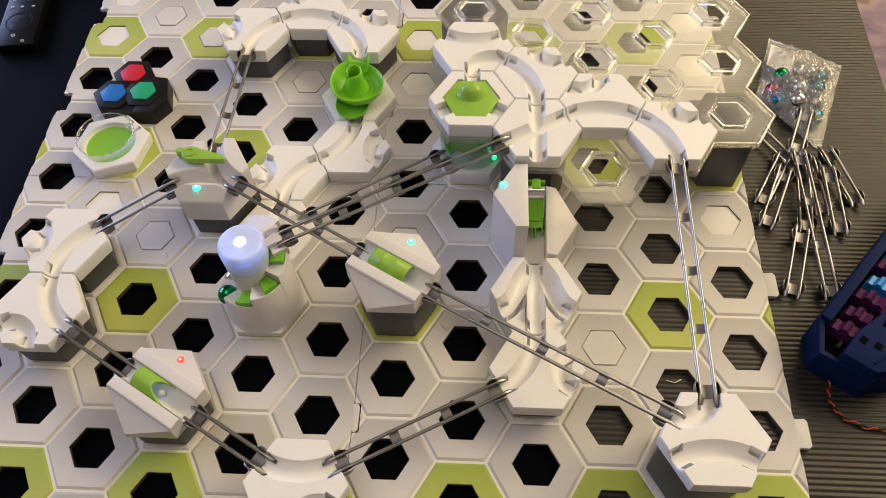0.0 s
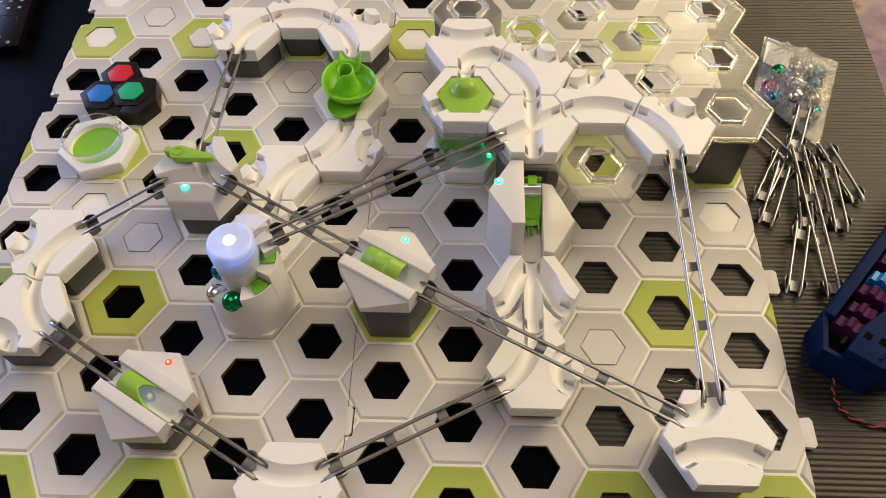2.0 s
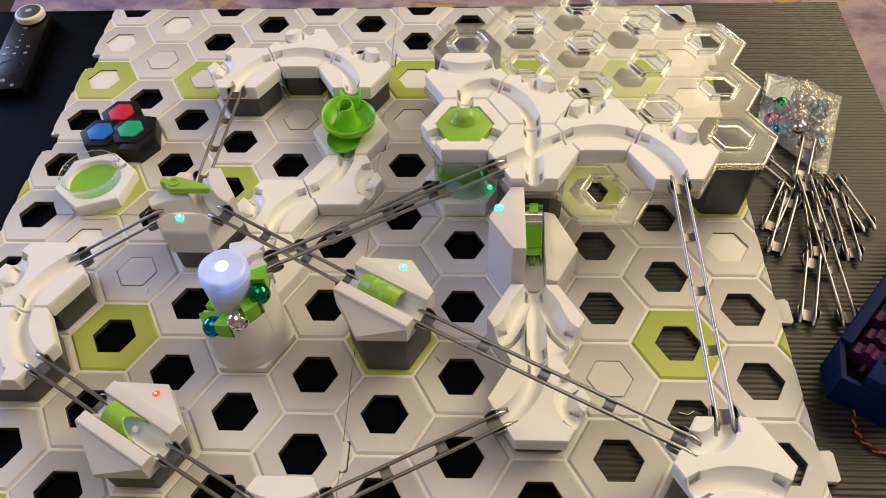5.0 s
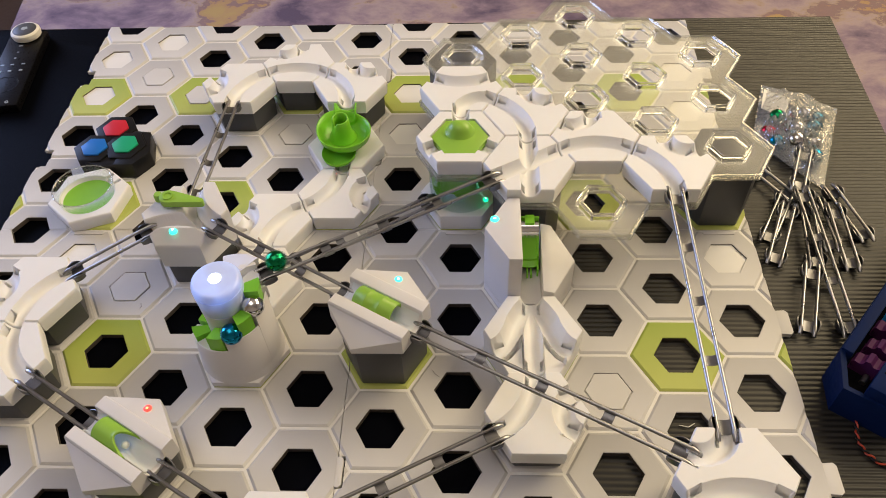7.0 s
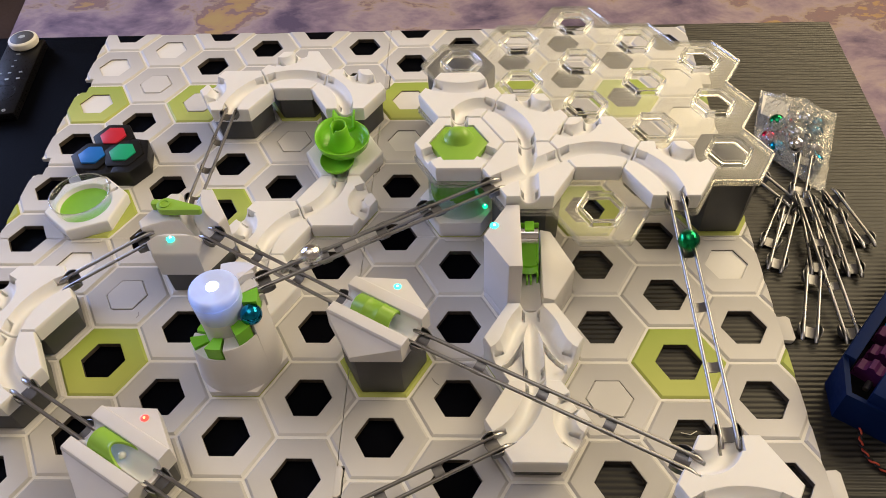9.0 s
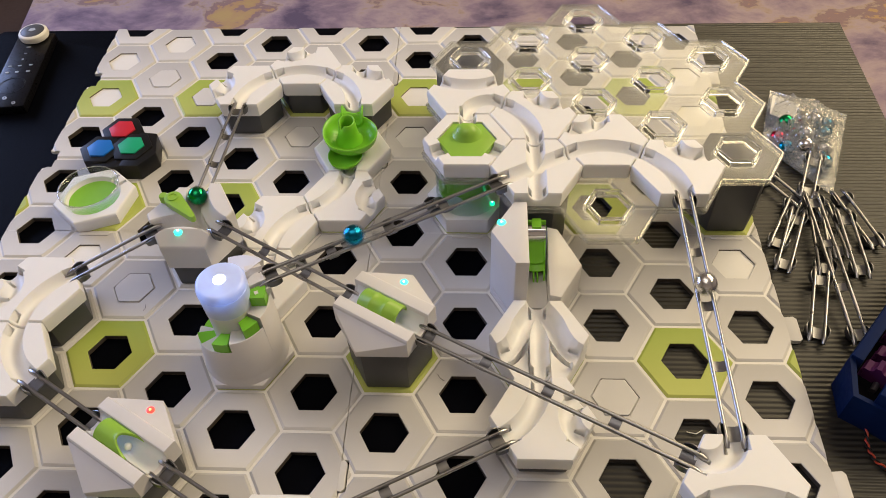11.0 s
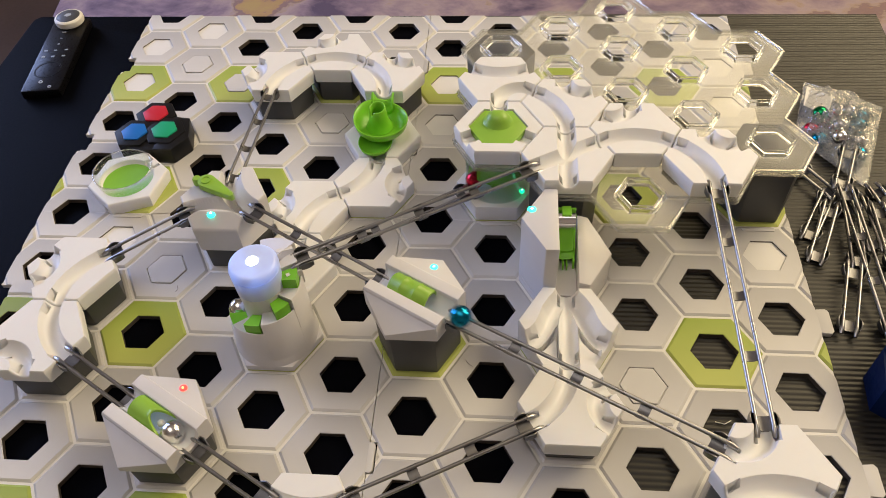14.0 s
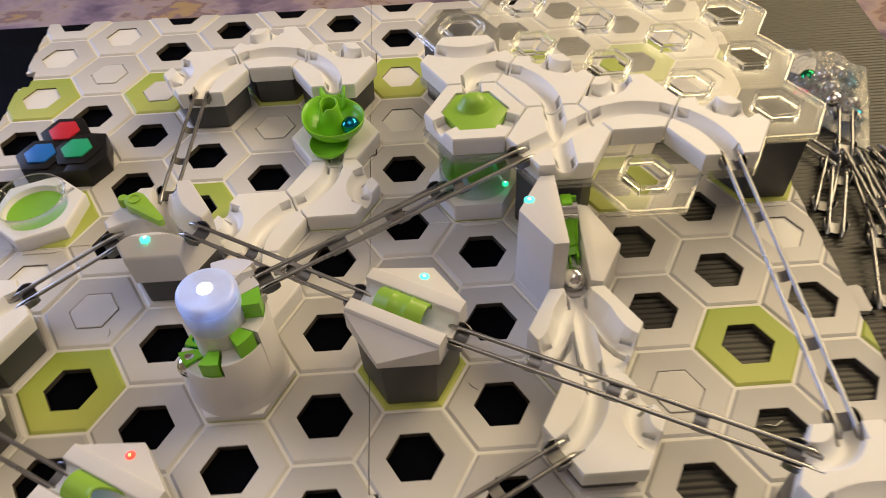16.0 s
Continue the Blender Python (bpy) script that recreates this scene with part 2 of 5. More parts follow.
def prism(pts, z0, z1, bevel=0.0, taper=1.0, bm=None, segs=2):
    bm = bm or bmesh.new()
    lo = [bm.verts.new((x * taper, y * taper, z0)) for x, y in pts]
    hi = [bm.verts.new((x, y, z1)) for x, y in pts]
    n = len(pts)
    fs = [bm.faces.new(hi), bm.faces.new(lo[::-1])]
    for i in range(n):
        fs.append(bm.faces.new((lo[i], lo[(i + 1) % n], hi[(i + 1) % n], hi[i])))
    if bevel:
        es = list({e for f in fs for e in f.edges})
        bmesh.ops.bevel(bm, geom=es, offset=bevel, segments=segs, profile=0.6, affect="EDGES", clamp_overlap=True)
    return bm


def box(x0, x1, y0, y1, z0, z1, bevel=0.0, bm=None):
    return prism([(x0, y0), (x1, y0), (x1, y1), (x0, y1)], z0, z1, bevel, bm=bm)


def lathe(profile, n=40, bm=None, a0=0.0, a1=360.0):
    """Turns a list of (radius, height) round z."""
    bm = bm or bmesh.new()
    full = abs(a1 - a0) >= 359.9
    steps = n if full else n + 1
    rings = []
    for k in range(steps):
        a = radians(a0 + (a1 - a0) * k / n)
        rings.append([bm.verts.new((r * math.cos(a), r * math.sin(a), z)) for r, z in profile])
    for k in range(n):
        p, q = rings[k], rings[(k + 1) % steps]
        for i in range(len(profile) - 1):
            bm.faces.new((p[i], q[i], q[i + 1], p[i + 1]))
    bmesh.ops.remove_doubles(bm, verts=bm.verts, dist=1e-6)
    return bm


def tube(points, r, n=8, bm=None, cap=True):
    """A round bar along a line of points."""
    bm = bm or bmesh.new()
    pts = [Vector(p) for p in points]
    rings = []
    for i, p in enumerate(pts):
        d = (pts[min(i + 1, len(pts) - 1)] - pts[max(i - 1, 0)]).normalized()
        side = d.cross(Vector((0, 0, 1)))
        side = side.normalized() if side.length > 1e-4 else Vector((1, 0, 0))
        up = side.cross(d)
        rr = r[i] if isinstance(r, (list, tuple)) else r
        rings.append([bm.verts.new(p + (side * math.cos(2 * math.pi * k / n) + up * math.sin(2 * math.pi * k / n)) * rr) for k in range(n)])
    for a, b in zip(rings, rings[1:]):
        for k in range(n):
            bm.faces.new((a[k], b[k], b[(k + 1) % n], a[(k + 1) % n]))
    if cap:
        bm.faces.new(rings[0])
        bm.faces.new(rings[-1][::-1])
    bmesh.ops.recalc_face_normals(bm, faces=bm.faces)
    return bm


def lat(i, y, z=0.0):
    return Vector((i * C, y * P, z))


def unit(deg):
    return Vector((math.cos(radians(deg)), math.sin(radians(deg)), 0))


# ---------------- track tiles: a hexagon whose top is cut by round channels ----------------
def arc(cx, cy, r):
    return lambda x, y: abs(math.hypot(x - cx, y - cy) - r)


def small_arc(vertex):
    return arc(RT * math.cos(radians(vertex)), RT * math.sin(radians(vertex)), RT / 2)


def big_arc(bisector):
    return arc(2 * AP * math.cos(radians(bisector)), 2 * AP * math.sin(radians(bisector)), AP * math.sqrt(3))


def straight(deg):
    c, s = math.cos(radians(deg)), math.sin(radians(deg))
    return lambda x, y: abs(-s * x + c * y)


def half_line(deg):
    c, s = math.cos(radians(deg)), math.sin(radians(deg))
    return lambda x, y: abs(-s * x + c * y) if c * x + s * y > 0 else math.hypot(x, y)


def carved(channels, mouths, height, depth=0.0066, rc=0.0061, n=44, extra=None, r=RT, slots=True):
    """The hexagonal body; its top is at z = height."""
    bm = bmesh.new()
    cor = hexpts(r)
    idx = {}

    def top(x, y):
        z = 0.0
        for ch in channels:
            d = ch(x, y)
            if d < rc * 1.10:
                q = min(d / rc, 1.0)
                z = min(z, -depth * (1 - q ** 2.6))
        if slots:
            for deg in mouths:
                c, s = math.cos(radians(deg)), math.sin(radians(deg))
                u, v = c * x + s * y - AP, abs(-s * x + c * y)
                du = min(u + 0.0082, -0.0012 - u)
                dv = min(v - 0.0033, 0.0059 - v)
                if du > 0 and dv > 0:
                    z = min(z, -(depth + 0.0030) * min(1.0, min(du, dv) / 0.0006))
        if extra:
            z += extra(x, y)
        return z
    for k in range(n + 1):
        for s in range(6):
            for m in range(max(k, 1)):
                if k == 0 and s:
                    idx[k, s, 0] = idx[0, 0, 0]
                    continue
                a, b = cor[s], cor[(s + 1) % 6]
                f = m / k if k else 0
                x, y = (a[0] * (1 - f) + b[0] * f) * k / n, (a[1] * (1 - f) + b[1] * f) * k / n
                drop = 0.0004 if k == n else 0.0
                idx[k, s, m] = bm.verts.new((x, y, height + top(x, y) - drop))

    def v(k, s, m):
        return idx[k, (s + 1) % 6, 0] if (m == k and k) else idx[k, s, m]
    for k in range(n):
        for s in range(6):
            for m in range(k + 1):
                bm.faces.new((v(k, s, m), v(k + 1, s, m), v(k + 1, s, m + 1)))
                if m < k:
                    bm.faces.new((v(k, s, m), v(k + 1, s, m + 1), v(k, s, m + 1)))
    rim = [v(n, s, m) for s in range(6) for m in range(n)]
    prev = rim
    for grow, dz in ((1.012, 0.0011), (1.016, 0.0), (0.985, -1)):
        ring = []
        for q in rim:
            z = q.co.z - dz if dz >= 0.001 else (min(q.co.z - 0.0024, height - 0.003) if dz == 0 else 0.0)
            ring.append(bm.verts.new((q.co.x * grow, q.co.y * grow, z)))
        for i in range(len(rim)):
            j = (i + 1) % len(rim)
            bm.faces.new((prev[i], ring[i], ring[j], prev[j]))
        prev = ring
    bm.faces.new(prev[::-1])
    return bm


TILE_H = 0.0120


def curve_tile():
    return carved([big_arc(330), small_arc(180)], [270, 30, 150, 210], TILE_H, n=76)


def dark_stack(i, y, h, label="dark grey hexagonal riser block standing on the board", z=0.0, r=0.0266):
    bm = prism(hexpts(r), 0, h, 0.0016, taper=0.97)
    ob = link("riser_block", bm, DARK, None, "", 30, Matrix.Translation(lat(i, y, z)))
    return tagged(ob, label, "riser block", "risers under the track")


# ---------------- the room, table and sheet ----------------
def setting():
    bm = box(-2.2, 2.2, -2.0, 2.4, -0.52, -0.468)
    tagged(link("floor", bm, FLOORWOOD), "dark brown wooden floor", "floor", kind="structure")
    bm = prism([(-0.535, -1.6), (2.05, -1.6), (2.05, 2.2), (-1.124, 2.2)], -0.4678, -0.460, 0.003)
    tagged(link("rug", bm, RUG), "worn purple and ochre rug lying under the table", "rug")
    bm = box(-2.2, 2.2, -2.0, 2.4, 2.0, 2.05)
    tagged(link("ceiling", bm, CEILPAINT), "plain pale ceiling", "ceiling", kind="structure")
    for n, b in (("wall_north", (-2.2, 2.2, 2.4, 2.5)), ("wall_south", (-2.2, 2.2, -2.1, -2.0)),
                 ("wall_east", (2.2, 2.3, -2.1, 2.5)), ("wall_west", (-2.3, -2.2, -2.1, 2.5))):
        tagged(link(n, box(*b, -0.5, 2.05), WALLPAINT), "plain painted wall", "wall", kind="structure")
    # table with a black top
    t = empty("low_table", pose(0, 0, 0), "low table with a matt black top", "table")
    part("tabletop", prism([(-0.470, -0.75), (0.333, -0.75), (0.332, 0.15), (0.338, 0.349), (-0.455, 0.345), (-0.4605, 0.339)], -0.040, -0.0041, 0.003), TABLE, t)
    for x, y in ((-0.43, -0.68), (0.3, -0.68), (-0.42, 0.28), (0.27, 0.28)):
        part("leg", box(x - 0.025, x + 0.025, y - 0.025, y + 0.025, -0.46, -0.0405, 0.003), BLACK, t)
    # ridged sheet: rounded ridges along x
    bm = bmesh.new()
    pitch, prof = 0.0036, ((0.0, 0.0), (0.16, 0.0002), (0.34, 0.0004), (0.52, 0.0004), (0.70, 0.0002), (0.86, 0.0))
    y, rows = -0.70, []
    while y < 0.345:
        for f, z in prof:
            yy = y + f * pitch
            xr = 0.331 + max(0.0, yy - 0.15) * 0.030
            rows.append((bm.verts.new((0.068, yy, -0.0031 + z)), bm.verts.new((xr, yy, -0.0031 + z))))
        y += pitch
    for a, b in zip(rows, rows[1:]):
        bm.faces.new((a[0], a[1], b[1], b[0]))
    tagged(link("ridged_sheet", bm, SHEET, None, "", 60), "black ridged plastic sheet lying on the table", "plastic sheet")


setting()

# ---------------- base boards ----------------
X_EDGES, Y_EDGES = (-7.5, -1.5, 4.5), (-3.5, 1.5, 6.5)
PLUGS = {(-7, 5.5), (-6, 6), (-6, 5), (-7, 4.5), (-5, 4.5), (-3, 3.5), (-1, 4.5), (-1, 3.5), (-6, 1), (-5, 0.5),
         (-1, 0.5), (1, 4.5), (2, -1), (4, 1), (4, 4), (4, 5), (3, 6.5)}


def is_lime(i, y):
    return (i % 2 == 1 and y in (4.5, -0.5)) or (i % 2 == 0 and y in (2, -3))


def clip_box(bm, x0, x1, y0, y1, fill=False):
    for co, no in (((x0, 0, 0), (-1, 0, 0)), ((x1, 0, 0), (1, 0, 0)), ((0, y0, 0), (0, -1, 0)), ((0, y1, 0), (0, 1, 0))):
        geom = bm.verts[:] + bm.edges[:] + bm.faces[:]
        res = bmesh.ops.bisect_plane(bm, geom=geom, plane_co=co, plane_no=no, clear_outer=True, dist=1e-6)
        if fill:
            es = [e for e in res["geom_cut"] if isinstance(e, bmesh.types.BMEdge)]
            if es:
                bmesh.ops.holes_fill(bm, edges=es, sides=0)


def ring_faces(bm, cx, cy, ro, ri, z):
    o = [bm.verts.new((cx + x, cy + y, z)) for x, y in hexpts(ro)]
    h = [bm.verts.new((cx + x, cy + y, z)) for x, y in hexpts(ri)]
    for k in range(6):
        bm.faces.new((o[k], o[(k + 1) % 6], h[(k + 1) % 6], h[k]))
    return h


TAB_ROWS = (0.0, -2.0, 3.0, 5.0)


def cut_notches(bm, x0, ox, oy):
    """Rounded-off recesses in a board's left side, which take the next board's tabs."""
    xa = x0 + (0.0081 if x0 < -0.3 else 0.0042) - ox
    for f in TAB_ROWS:
        ya, yb = f * P - 0.0105 - oy, f * P + 0.0088 - oy
        if not any(v.co.x < xa and ya - 0.02 < v.co.y < yb + 0.02 for v in bm.verts):
            continue
        for co, no in (((xa, 0, 0), (1, 0, 0)), ((0, ya, 0), (0, 1, 0)), ((0, yb, 0), (0, 1, 0))):
            near = [g for g in bm.faces if min(v.co.x for v in g.verts) < xa + 0.001 and max(v.co.y for v in g.verts) > ya - 0.001 and min(v.co.y for v in g.verts) < yb + 0.001]
            geom = list({q for g in near for q in (*g.verts, *g.edges)}) + near
            if geom:
                bmesh.ops.bisect_plane(bm, geom=geom, plane_co=co, plane_no=no, dist=1e-6)
        gone = [g for g in bm.faces if g.calc_center_median().x < xa and ya < g.calc_center_median().y < yb]
        bmesh.ops.delete(bm, geom=gone, context="FACES")


def boards():
    g = 0.00022
    for bx in range(2):
        for by in range(2):
            x0, x1 = X_EDGES[bx] * C + g, X_EDGES[bx + 1] * C - g
            y0, y1 = Y_EDGES[by] * P + g, Y_EDGES[by + 1] * P - g
            cells = [(i, j + (0.5 if i % 2 else 0)) for i in range(math.floor(X_EDGES[bx]), math.ceil(X_EDGES[bx + 1]) + 1)
                     for j in range(-5, 8)]
            cells = [(i, y) for i, y in cells if x0 - RC < i * C < x1 + RC and y0 - P / 2 < y * P < y1 + P / 2]
            bm = bmesh.new()
            for i, y in cells:
                h = ring_faces(bm, i * C, y * P, RC, HOLE, 0)
                if (i, y) in PLUGS:
                    bm.faces.new(h)
            bmesh.ops.remove_doubles(bm, verts=bm.verts, dist=1e-5)
            clip_box(bm, x0, x1, y0, y1)
            # joining tabs and notches along the plate's sides
            tabs = [(x1, f) for f in TAB_ROWS]
            cut_notches(bm, x0, 0.0, 0.0)
            res = bmesh.ops.extrude_face_region(bm, geom=bm.faces[:])
            bmesh.ops.translate(bm, verts=[v for v in res["geom"] if isinstance(v, bmesh.types.BMVert)], vec=(0, 0, -0.0026))
            bmesh.ops.recalc_face_normals(bm, faces=bm.faces)
            board = link("base_board", bm, CARD)
            tagged(board, "white and lime printed board with hexagonal holes lying on the ridged sheet", "base board", "base boards", "structure")
            for tx, ty in tabs:
                yy = ty * P
                if y0 < yy < y1:
                    d = 0.0077 if bx else 0.0038
                    tab = prism([(tx - 0.0002, yy - 0.0097), (tx + d - 0.0018, yy - 0.0102), (tx + d, yy - 0.0084), (tx + d, yy + 0.0066),
                                 (tx + d - 0.0018, yy + 0.0085), (tx - 0.0002, yy + 0.0080)], -0.0025, 0.0011, 0.0002)
                    part("tab", tab, GREYPRINT, board, "", 30)
            for i, y in cells:
                inside = x0 + 0.0085 < i * C - RC and i * C + RC < x1 and y0 < y * P - P / 2 and y * P + P / 2 < y1
                BOARD_CELLS.append((board, i, y, inside, (x0, x1, y0, y1)))


BOARD_CELLS = []
boards()
CELL_MESH = {}


def cell_mesh(lime, plug):
    key = (lime, plug)
    if key not in CELL_MESH:
        bm = bmesh.new()
        a, b = RC - 0.0010, HOLE - 0.0002
        rings = []
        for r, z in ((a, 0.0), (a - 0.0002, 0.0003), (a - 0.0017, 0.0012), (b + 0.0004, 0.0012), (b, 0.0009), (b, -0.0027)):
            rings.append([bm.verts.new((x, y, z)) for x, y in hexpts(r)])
        # The last ring is the hole's wall, coloured dark for its shade.
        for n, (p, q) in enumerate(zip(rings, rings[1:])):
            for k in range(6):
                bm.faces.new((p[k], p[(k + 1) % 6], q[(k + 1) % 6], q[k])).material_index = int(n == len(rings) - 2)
        me = bpy.data.meshes.new("cell")
        bm.to_mesh(me)
        bm.free()
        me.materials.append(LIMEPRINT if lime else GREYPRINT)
        me.materials.append(HOLESHADE_HAIR)
        CELL_MESH[key] = me
    return CELL_MESH[key]


def cells():
    for board, i, y, inside, (x0, x1, y0, y1) in BOARD_CELLS:
        me = cell_mesh(is_lime(i, y), (i, y) in PLUGS)
        if inside:
            ob = new("cell", me)
        else:
            bm = bmesh.new()
            bm.from_mesh(me)
            clip_box(bm, x0 - i * C, x1 - i * C, y0 - y * P, y1 - y * P)
            if i * C < x0 + RC + 0.009:
                cut_notches(bm, x0, i * C, y * P)
            if not bm.faces:
                bm.free()
                continue
            m2 = bpy.data.meshes.new("cell")
            bm.to_mesh(m2)
            bm.free()
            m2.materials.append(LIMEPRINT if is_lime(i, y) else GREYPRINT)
            m2.materials.append(HOLESHADE_HAIR)
            ob = new("cell", m2)
        ob.parent = board
        ob.location = lat(i, y, 0.0)
        if (i, y) in PLUGS and inside:
            ob2 = new("plug", plug_mesh())
            ob2.parent = board
            ob2.location = lat(i, y, 0.0)


def slots():
    """Pressed oblong catches in the cells next to the boards' cross seam."""
    bm = bmesh.new()
    pts = [(-0.0115, 0), (-0.0105, -0.0016), (0.0105, -0.0016), (0.0115, 0), (0.0105, 0.0014), (-0.0105, 0.0014)]
    prism(pts, 0.0004, 0.0018, 0.0003, bm=bm)
    me = bpy.data.meshes.new("catch")
    bm.to_mesh(me)
    bm.free()
    me.materials.append(GREYPRINT)
    for board, i, y, inside, _ in BOARD_CELLS:
        if i % 2 == 0 and y == 1 and -7.5 < i < 4.5 and i != -2:
            ob = new("catch", me)
            ob.parent = board
            ob.location = lat(i, 1.44, 0)


def plug_mesh():
    if "plug" not in CELL_MESH:
        bm = prism(hexpts(HOLE - 0.0009), 0.0002, 0.0016, 0.0004)
        me = bpy.data.meshes.new("plug")
        bm.to_mesh(me)
        bm.free()
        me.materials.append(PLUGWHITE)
        CELL_MESH["plug"] = me
    return CELL_MESH["plug"]


# ---------------- curved track tiles ----------------
LEVEL = 0.0545                  # top of the clear plate
CURVES = [  # column, row, base height, bisector of the large bend
    (-4, 4, 0.0215, 330), (-3, 4.5, 0.0215, 270), (-2, 4, 0.0215, 210),
    (-2, 2, 0.0008, 150), (-3, 1.5, 0.0008, 330),
    (-6, 0, 0.0215, 330), (-6, -1, 0.0215, 30),
    (0, 3, LEVEL, 90), (1, 2.5, LEVEL, 210), (2, 2, LEVEL, 270), (3, 1.5, LEVEL, 210),
    (3, -2.5, 0.0460, 270), (-2, -3, 0.0215, 90), (1, -1.5, 0.0110, 150)]


def curved_tiles():
    first = None
    for i, y, z, bis in CURVES:
        m = Matrix.Translation(lat(i, y, z)) @ pose(0, 0, 0, 0, 0, bis - 330)
        lab = "white hexagonal track tile with curved channels on "
        lab += "the clear plate" if z == LEVEL else ("the printed board" if z < 0.005 else "a dark riser")
        if first is None:
            first = link("curve_tile", curve_tile(), WHITE, None, "", 50, m)
            tagged(first, lab, "track tile", "curved track tiles")
        else:
            tagged(copy_thing(first, m), lab)
        if 0.005 < z < LEVEL:
            dark_stack(i, y, z - 0.0012, "dark grey hexagonal riser block under a white tile", z=0.0008)


curved_tiles()


def crossing_tile():
    bm = carved([straight(90), straight(30)], [90, 270, 30, 210], TILE_H, n=76)
    ob = link("crossing_tile", bm, WHITE, None, "", 50, Matrix.Translation(lat(1, 1.5, LEVEL)))
    tagged(ob, "white plastic track tile where two channels cross, on the clear plate", "track tile")
    bm = carved([straight(90), half_line(30)], [90, 30], TILE_H)
    ob = link("entry_tile", bm, WHITE, None, "", 50, Matrix.Translation(lat(-3, 0.5, 0.0008)))
    tagged(ob, "white plastic track tile leading into the lift tower", "track tile")
    def bent(side):
        key = [(0.0, 0.0255), (0.0012, 0.0200), (0.0050, 0.0150), (0.0088, 0.0085), (0.0108, 0.0020), (0.0140, -0.0050), (0.0180, -0.0098), (0.0230, -0.0132)]
        pts = [(side * x, y) for x, y in key]

        def dist(x, y):
            best = 1.0
            for (ax, ay), (bx, by) in zip(pts, pts[1:]):
                ux, uy = bx - ax, by - ay
                f = max(0.0, min(1.0, ((x - ax) * ux + (y - ay) * uy) / (ux * ux + uy * uy)))
                best = min(best, math.hypot(x - ax - f * ux, y - ay - f * uy))
            return best * 0.97
        return dist

    def falls(x, y):
        z = -0.0012 * max(0.0, -y / AP)
        if y < 0.002 and 0.0058 < abs(x) < 0.0058 + (0.002 - y) * 0.62:
            z -= min(0.0075, (0.002 - y) * 1.2)
        return z
    bm = carved([straight(90), bent(1), bent(-1)], [90, 270, 210, 330], 0.0262, depth=0.0095, rc=0.0066, extra=falls, n=96)
    ob = link("fan_tile", bm, WHITE, None, "", 50, Matrix.Translation(lat(1, -0.5, 0.0010)))
    tagged(ob, "white plastic track tile with five fanned channels, on a lime cell", "track tile")


crossing_tile()


# ---------------- rails ----------------
RAIL_GAP = 0.0041


def rail_parts(ob, length, clips):
    """A rail along x from 0 to length: two bars, and a bent clip at each end and between."""
    for s in (-1, 1):
        pts = [(0, s * RAIL_GAP, -0.0016), (0.003, s * RAIL_GAP, -0.0006), (0.0075, s * RAIL_GAP, 0.0), (length - 0.0075, s * RAIL_GAP, 0.0),
               (length - 0.003, s * RAIL_GAP, -0.0006), (length, s * RAIL_GAP, -0.0016)]
        rr = [0.0011, 0.0016, 0.00115, 0.00115, 0.0016, 0.0011]
        part("bar", tube(pts, rr, 10), STEEL, ob)
    for k, x in enumerate(clips):
        end = k in (0, len(clips) - 1)
        half = 0.0040 if end else 0.0030
        w = RAIL_GAP + (0.0016 if end else 0.0006)
        bm = bmesh.new()
        prof = [(-w, 0.0012), (-w, -0.0006), (-w * 0.82, -0.0026), (-w * 0.4, -0.0036), (w * 0.4, -0.0036), (w * 0.82, -0.0026), (w, -0.0006), (w, 0.0012)]
        rows = []
        for xx in (-half, -half * 0.6, half * 0.6, half):
            lift = 0.0008 if (end and abs(xx) < half) else 0.0
            rows.append([bm.verts.new((x + xx, yy, zz + (lift if abs(yy) == w and zz > 0 else 0))) for yy, zz in prof])
        for a, b in zip(rows, rows[1:]):
            for q in range(len(prof) - 1):
                bm.faces.new((a[q], b[q], b[q + 1], a[q + 1]))
        res = bmesh.ops.extrude_face_region(bm, geom=bm.faces[:])
        bmesh.ops.translate(bm, verts=[v for v in res["geom"] if isinstance(v, bmesh.types.BMVert)], vec=(0, 0, -0.0006))
        if end:
            for sgn in (-1, 1):
                cols = []
                for f in (-1.0, -0.7, -0.35, 0.0, 0.35, 0.7, 1.0):
                    up, bulge = math.cos(f * math.pi / 2), 0.0013 * math.cos(f * math.pi / 2) ** 0.7
                    cols.append([bm.verts.new((x + f * 0.0046, sgn * (w - 0.0004 + bulge + dy), z)) for dy, z in ((0.0, -0.0030), (0.0006, -0.0030), (0.0006, 0.0002 + 0.0016 * up), (0.0, 0.0002 + 0.0016 * up))])
                for p, q in zip(cols, cols[1:]):
                    for k2 in range(4):
                        bm.faces.new((p[k2], p[(k2 + 1) % 4], q[(k2 + 1) % 4], q[k2]))
                bm.faces.new(cols[0])
                bm.faces.new(cols[-1][::-1])
        bmesh.ops.recalc_face_normals(bm, faces=bm.faces)
        part("clip", bm, CLIP, ob, "bent steel clip", 30)


def rail(a, b, label, group="rails between the tiles"):
    a, b = Vector(a), Vector(b)
    d = b - a
    m = Matrix.Translation(a) @ d.to_track_quat("X", "Z").to_matrix().to_4x4()
    ob = empty("rail", m, label, "rail", group)
    n = 2 if d.length < 0.075 else (4 if d.length < 0.13 else 5)
    L = d.length
    rail_parts(ob, L, [0.0085 + (L - 0.017) * k / (n - 1) for k in range(n)])
    return ob


